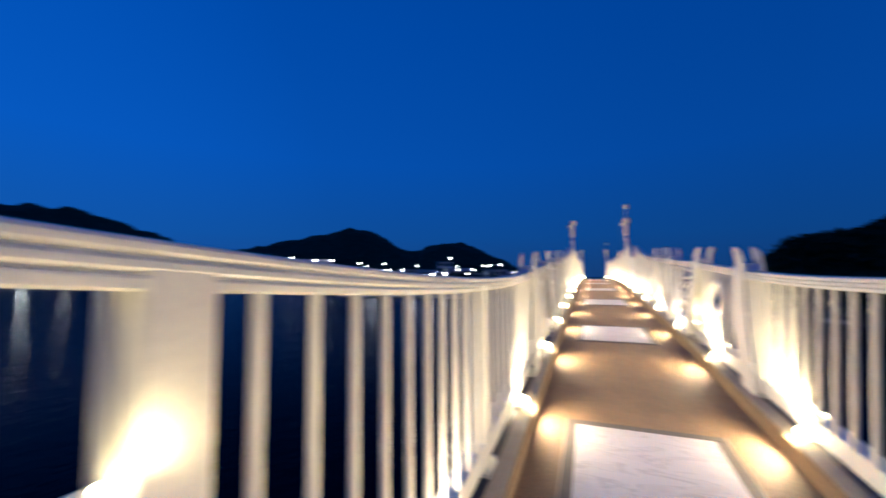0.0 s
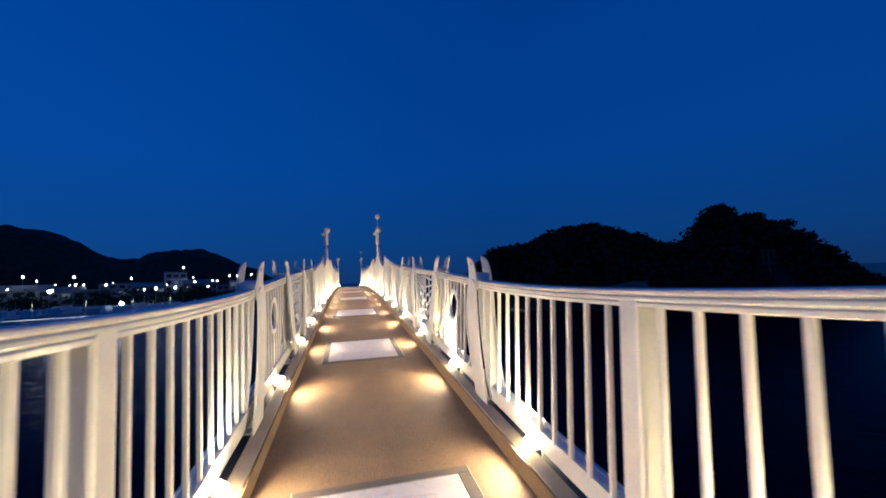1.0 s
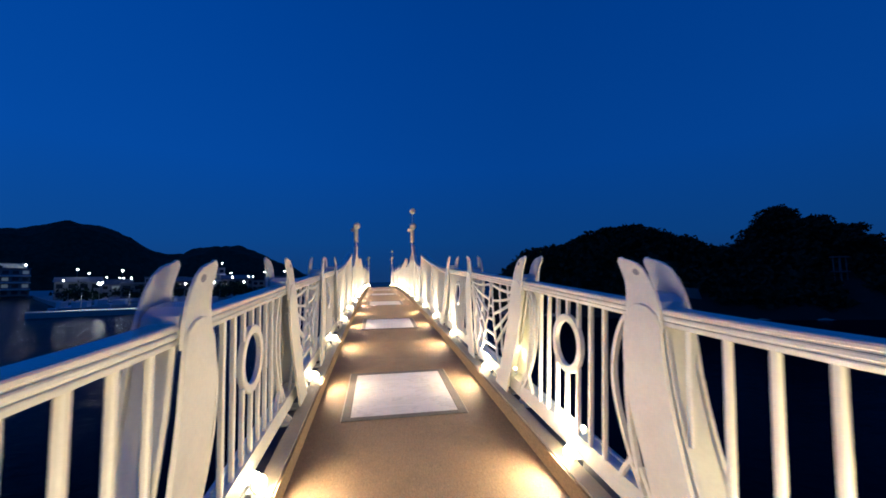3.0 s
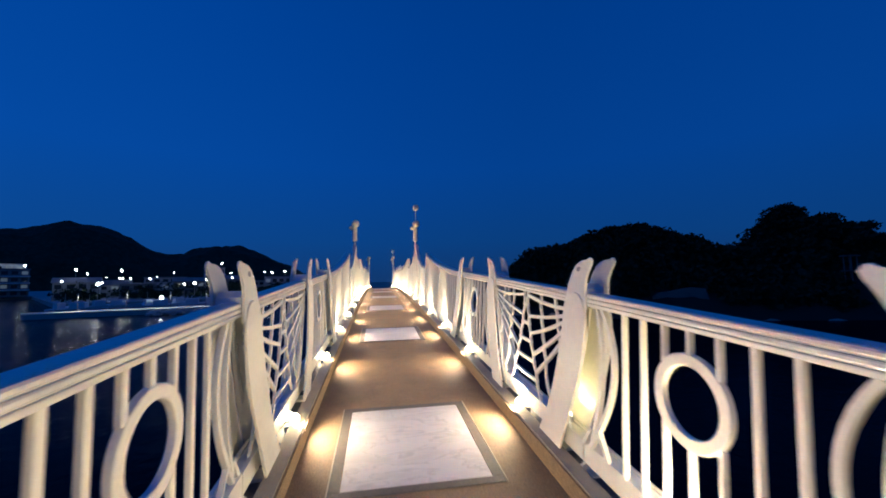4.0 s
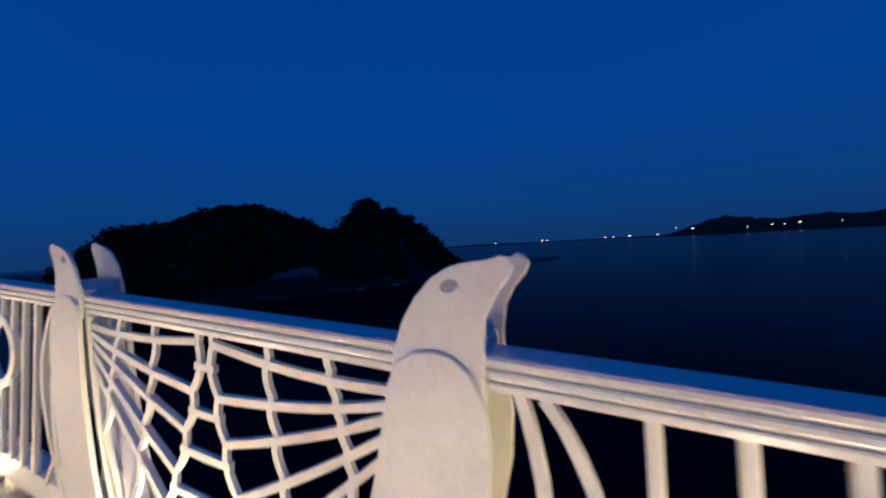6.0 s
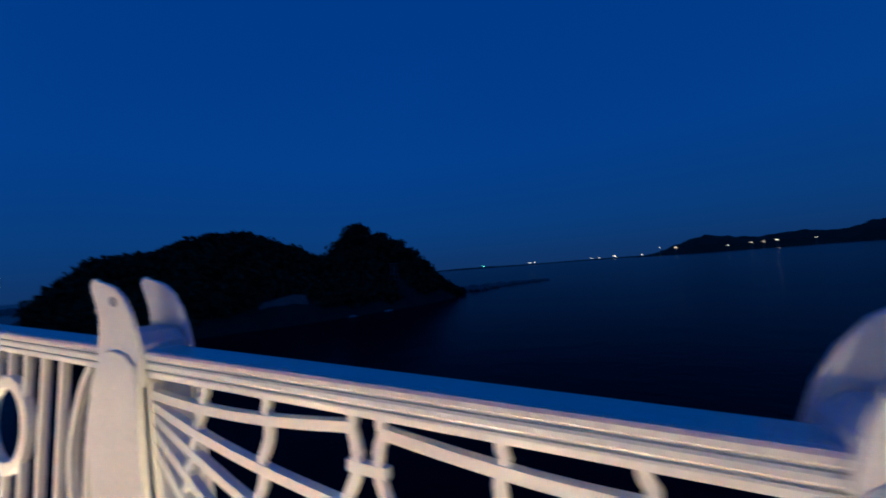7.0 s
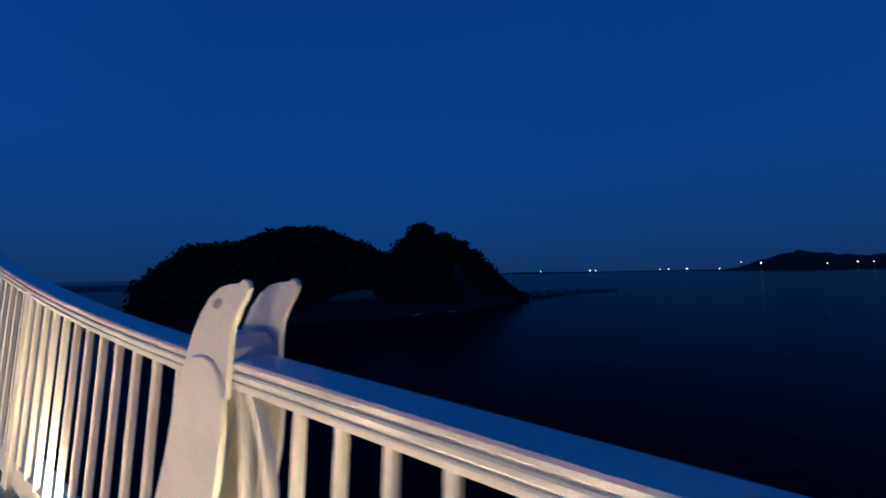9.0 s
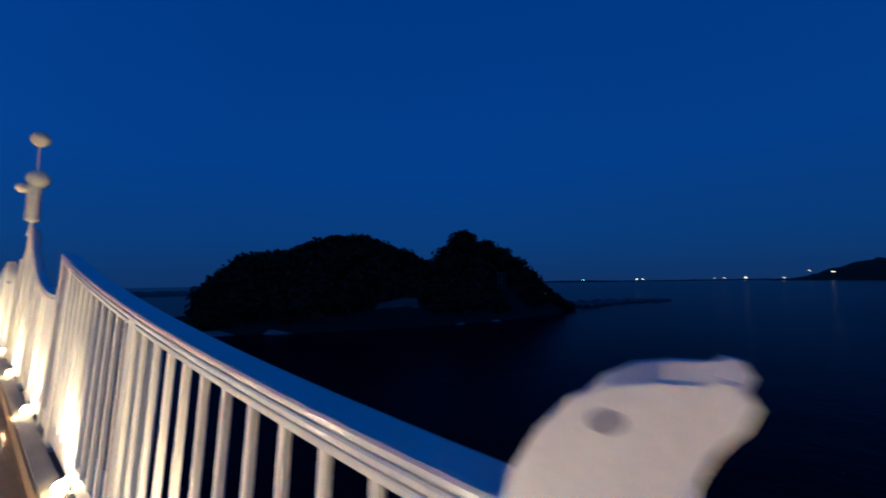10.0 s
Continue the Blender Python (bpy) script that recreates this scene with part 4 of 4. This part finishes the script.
ground_at("harbour_ground", [polar(-35, 150), polar(-22, 140), polar(-8, 190), polar(-6, 800), polar(-45, 820), polar(-72, 800), polar(-75, 330), polar(-50, 300), polar(-37, 300)],
          WATER_Z - 3, WATER_Z + 1.3, CONCRETE, "concrete harbour ground of the town")

bm = bmesh.new()
rng = random.Random(8)
for i in range(150):
    x, y = polar(rng.uniform(-27, -17), rng.uniform(93, 101))
    r = rng.uniform(0.3, 0.9)
    m = Matrix.Translation((x, y, WATER_Z + rng.uniform(-0.2, 0.5))) @ Matrix.Rotation(rng.uniform(0, 6), 4, "Z") @ Matrix.Diagonal((r * 1.3, r, r * 0.7, 1))
    bmesh.ops.create_icosphere(bm, subdivisions=1, radius=1, matrix=m)
tagged(new("riprap", mesh_of("riprap", bm, CONCRETE)), "pale riprap boulders along the harbour pier", "rocks", kind="stuff")


def house(x, y, turn, w, dp, h, storeys, cols, lit, rng, label, flat=True):
    z = WATER_Z + 1.3
    root = thing("harbour_building", x, y, z, label, "building", "harbour town")
    root.rotation_euler = (0, 0, turn)
    bm = bmesh.new()
    add_box(bm, (-w / 2, -dp / 2, 0), (w / 2, dp / 2, h), 0.05)
    part("wall", bm, WALLS_PALE if w > 40 else WALLS, root)
    bm = bmesh.new()
    if flat:
        add_box(bm, (-w / 2 - 0.3, -dp / 2 - 0.3, h + 0.003), (w / 2 + 0.3, dp / 2 + 0.3, h + 0.5), 0.05)
    else:
        pts = [(-w / 2 - 0.4, -dp / 2 - 0.5, h), (w / 2 + 0.4, -dp / 2 - 0.5, h), (w / 2 + 0.4, dp / 2 + 0.5, h), (-w / 2 - 0.4, dp / 2 + 0.5, h),
               (-w / 2 - 0.4, 0, h + dp * 0.3), (w / 2 + 0.4, 0, h + dp * 0.3)]
        v = [bm.verts.new(p) for p in pts]
        for f in ((0, 1, 5, 4), (2, 3, 4, 5), (0, 4, 3), (1, 2, 5), (0, 3, 2, 1)):
            bm.faces.new([v[k] for k in f])
    part("roof", bm, ROOF, root)
    fh, cw = h / storeys, w / cols
    for i in range(1, storeys if h > 10 else 1):
        bm = bmesh.new()
        add_box(bm, (-w / 2 - 0.2, -dp / 2 - 1.5, fh * i - 0.35), (w / 2 + 0.2, -dp / 2 - 0.003, fh * i + 0.25), 0.05)
        part("balcony", bm, HULL, root)
    for i in range(storeys):
        for j in range(cols):
            bm = bmesh.new()
            cx, cz = -w / 2 + cw * (j + 0.5), fh * (i + 0.52)
            add_box(bm, (cx - cw * 0.32, -dp / 2 - 0.06, cz - fh * 0.25), (cx + cw * 0.32, -dp / 2 + 0.05, cz + fh * 0.25))
            part("window", bm, LITGLASS if rng.random() < lit else DARKGLASS, root)


def lamp_post(x, y, z0, z1, size, material=None, label="harbour street lamp with a bright white head"):
    root = thing("street_lamp", x, y, z0, label, "street lamp", "harbour street lamps")
    bm = bmesh.new()
    add_lathe(bm, [(0.10, 0), (0.06, z1 - z0)], n=6)
    part("pole", bm, POLE, root)
    bm = bmesh.new()
    add_lathe(bm, ball_profile(size, z1 - z0 + size, 6), n=8)
    part("lamp_head", bm, material or STREETLIGHT, root)


rng = random.Random(4)
for az, r, w, h, st, cols, lit, flat in ((-41.8, 320, 48, 17, 4, 12, 0.45, True), (-38.6, 300, 14, 14, 4, 4, 0.3, True), (-68, 330, 36, 8, 2, 8, 0.8, True),
                                         (-56, 330, 20, 9, 3, 5, 0.3, True), (-50, 340, 16, 11, 3, 4, 0.2, False),
                                         (-33.5, 190, 12, 6, 2, 4, 0.0, False), (-31, 210, 14, 5, 2, 4, 0.1, False), (-28.4, 180, 10, 5, 2, 3, 0.0, True),
                                         (-26, 230, 16, 8, 3, 5, 0.15, True), (-23.6, 200, 11, 6, 2, 4, 0.1, False), (-21, 240, 9, 13, 4, 3, 0.2, True),
                                         (-18.5, 230, 14, 7, 2, 5, 0.1, False), (-16, 250, 12, 6, 2, 4, 0.15, True), (-13.4, 240, 14, 8, 2, 4, 0.3, True),
                                         (-11, 270, 12, 6, 2, 4, 0.2, False)):
    x, y = polar(az, r)
    house(x, y, radians(-az) + rng.uniform(-0.15, 0.15), w, w * 0.5, h, st, cols, lit, rng,
          "pale flat-roofed harbour building with some lit windows" if flat else "dim harbour house with a pitched roof", flat)

for az, el, r, size in ((-33.7, 1.8, 190, 0.30), (-31.8, 0.2, 160, 0.42), (-30.0, 1.75, 200, 0.30), (-33.2, 0.9, 220, 0.25), (-29.2, 0.9, 210, 0.22), (-27.4, 0.8, 200, 0.28),
                        (-26.8, 1.0, 230, 0.25), (-22.9, 0.15, 150, 0.36), (-24.0, 0.1, 170, 0.34), (-21.0, 0.2, 180, 0.40), (-20.2, 2.65, 260, 0.40), (-19.0, 0.85, 210, 0.30),
                        (-17.6, 0.2, 190, 0.36), (-16.6, 0.9, 230, 0.32), (-15.2, 1.5, 260, 0.32), (-14.3, 1.45, 250, 0.42), (-12.7, 1.6, 270, 0.36), (-39.8, 2.2, 300, 0.5),
                        (-37.6, 2.2, 300, 0.42), (-43, 2.6, 310, 0.4), (-65.9, 1.2, 320, 0.6), (-63.4, 1.3, 320, 0.5), (-69.0, 0.7, 300, 0.9), (-71.5, 0.8, 300, 0.7),
                        (-25.2, 1.5, 240, 0.3), (-22.0, 1.1, 240, 0.25)):
    x, y = polar(az, r)
    lamp_post(x, y, WATER_Z + 1.3, 1.9 + r * math.tan(radians(el)), size)


rng = random.Random(31)
for i in range(16):
    az = rng.uniform(-35, -10.5)
    r = rng.uniform(170, 290)
    x, y = polar(az, r)
    lamp_post(x, y, WATER_Z + 1.3, 1.9 + r * math.tan(radians(rng.uniform(0.05, 1.5))), rng.uniform(0.14, 0.26))


def boat(x, y, turn, l, lit):
    root = thing("moored_boat", x, y, WATER_Z, "small white fishing boat moored by the pier" + (", its deck lamp lit" if lit else ""), "boat", "moored boats")
    root.rotation_euler = (0, 0, turn)
    bm = bmesh.new()
    rows = []
    for i in range(9):
        f = i / 8
        w = l * 0.16 * (1 - max(0, (f - 0.55) / 0.45) ** 2 * 0.95)
        sheer = 0.9 + 0.6 * f * f
        rows.append([bm.verts.new((l * (f - 0.5), q * w * k, z)) for q, k, z in ((-1, 1, sheer), (-1, 0.75, 0.0), (0, 0, -0.4), (1, 0.75, 0.0), (1, 1, sheer))])
    for a, q in zip(rows, rows[1:]):
        for k in range(5):
            bm.faces.new((a[k], a[(k + 1) % 5], q[(k + 1) % 5], q[k]))
    bm.faces.new(rows[0])
    bm.faces.new(rows[-1][::-1])
    part("hull", bm, HULL, root)
    bm = bmesh.new()
    add_box(bm, (-l * 0.28, -l * 0.09, 0.85), (l * 0.05, l * 0.09, 2.3), 0.1)
    part("cabin", bm, HULL, root)
    bm = bmesh.new()
    add_lathe(bm, [(0.05, 0.8), (0.03, 4.2)], (l * 0.1, 0, 0), 6)
    part("mast", bm, POLE, root)
    if lit:
        bm = bmesh.new()
        add_lathe(bm, ball_profile(0.35, 2.75, 6), (-l * 0.1, 0, 0), 8)
        part("deck_lamp", bm, STREETLIGHT, root)


QUAYLIGHT = bpy.data.lights.new("quay_light", "SPOT")
QUAYLIGHT.spot_size, QUAYLIGHT.spot_blend = radians(150), 0.3
QUAYLIGHT.energy, QUAYLIGHT.color, QUAYLIGHT.shadow_soft_size = 520, (0.80, 0.97, 1.0), 0.6
for az, r, h in ((-33.0, 106, 3.4), (-29.0, 104, 3.4), (-25.0, 102, 3.4), (-21.5, 103, 3.4)):
    x, y = polar(az, r)
    z0 = WATER_Z + (1.0 if r < 150 else 1.3)
    root = thing("quay_lamp", x, y, z0, "slim lamp post lighting the pale harbour pier", "street lamp", "quay lamps")
    bm = bmesh.new()
    add_lathe(bm, [(0.08, 0), (0.05, h)], n=6)
    part("pole", bm, POLE, root)
    bm = bmesh.new()
    add_lathe(bm, [(0.03, h + 0.012), (0.16, h), (0.16, h - 0.05), (0.03, h - 0.06)], n=8)
    part("shade", bm, POLE, root)
    shared("quay_light", QUAYLIGHT, root, (0, 0, h - 0.45))

for az, r, turn, l, lit in ((-25.6, 122, 0.5, 9, True), (-29.5, 128, 0.2, 8, False), (-31.2, 133, 1.0, 7, False), (-34.3, 126, 1.4, 6, False), (-22.5, 118, 0.3, 8, False), (-27.3, 126, 2.2, 8, False),
                            (-32.6, 121, 0.1, 9, False), (-24.2, 131, 1.2, 7, False), (-20.6, 127, 0.4, 8, False)):
    boat(*polar(az, r), turn, l, lit)

# dark trees between the harbour houses
rng = random.Random(52)
verts, faces = [], []
for i in range(60):
    x, y = polar(rng.uniform(-36, -10), rng.uniform(146, 205))
    h = rng.uniform(1.5, 5.5)
    for _ in range(3):
        leaf_cloud(verts, faces, rng, (x + rng.gauss(0, 2), y + rng.gauss(0, 2), WATER_Z + 1.3 + h * rng.uniform(0.3, 0.8)), rng.uniform(1.5, 3), 2.2, h * 0.4, 26, 0.8)
me = bpy.data.meshes.new("harbour_trees")
me.from_pydata(verts, [], faces)
me.materials.append(WOODS)
tagged(new("harbour_trees", me), "dark trees and shrubs between the harbour houses", "trees", kind="stuff")

# lights along the far shore
for az, el, r, size, mat in ((78.3, 0.12, 2200, 3.6, FARLIGHT), (79.0, 0.12, 2200, 3.0, FARLIGHT), (86.8, 0.1, 2200, 2.2, FARLIGHT), (87.8, 0.1, 2200, 2.6, FARLIGHT),
                             (89.8, 0.1, 2200, 4.2, FARLIGHT), (93.0, 0.08, 1290, 1.5, FARLIGHT), (95.1, 0.8, 1290, 1.2, FARLIGHT), (96.9, 0.6, 1290, 2.2, FARLIGHT),
                             (102.3, 0.42, 1290, 1.2, FARLIGHT), (104.5, 0.5, 1290, 1.5, FARLIGHT), (105.6, 0.5, 1290, 1.2, FARLIGHT), (106.8, 0.55, 1290, 2.2, FARLIGHT),
                             (110.0, 0.5, 1290, 1.2, FARLIGHT), (71.5, 0.12, 1800, 2.2, GREENLIGHT)):
    x, y = polar(az, r)
    root = thing("shore_light", x, y, WATER_Z, "small bright light on the far shore", "shore light", "far shore lights")
    bm = bmesh.new()
    top = 2.0 + r * math.tan(radians(el)) - WATER_Z
    add_lathe(bm, [(0.5, -1.0), (0.3, top)], n=6)
    part("mast", bm, POLE, root)
    bm = bmesh.new()
    add_lathe(bm, ball_profile(size * 0.9, top + size * 0.6, 6), n=8)
    part("lamp_head", bm, mat, root)
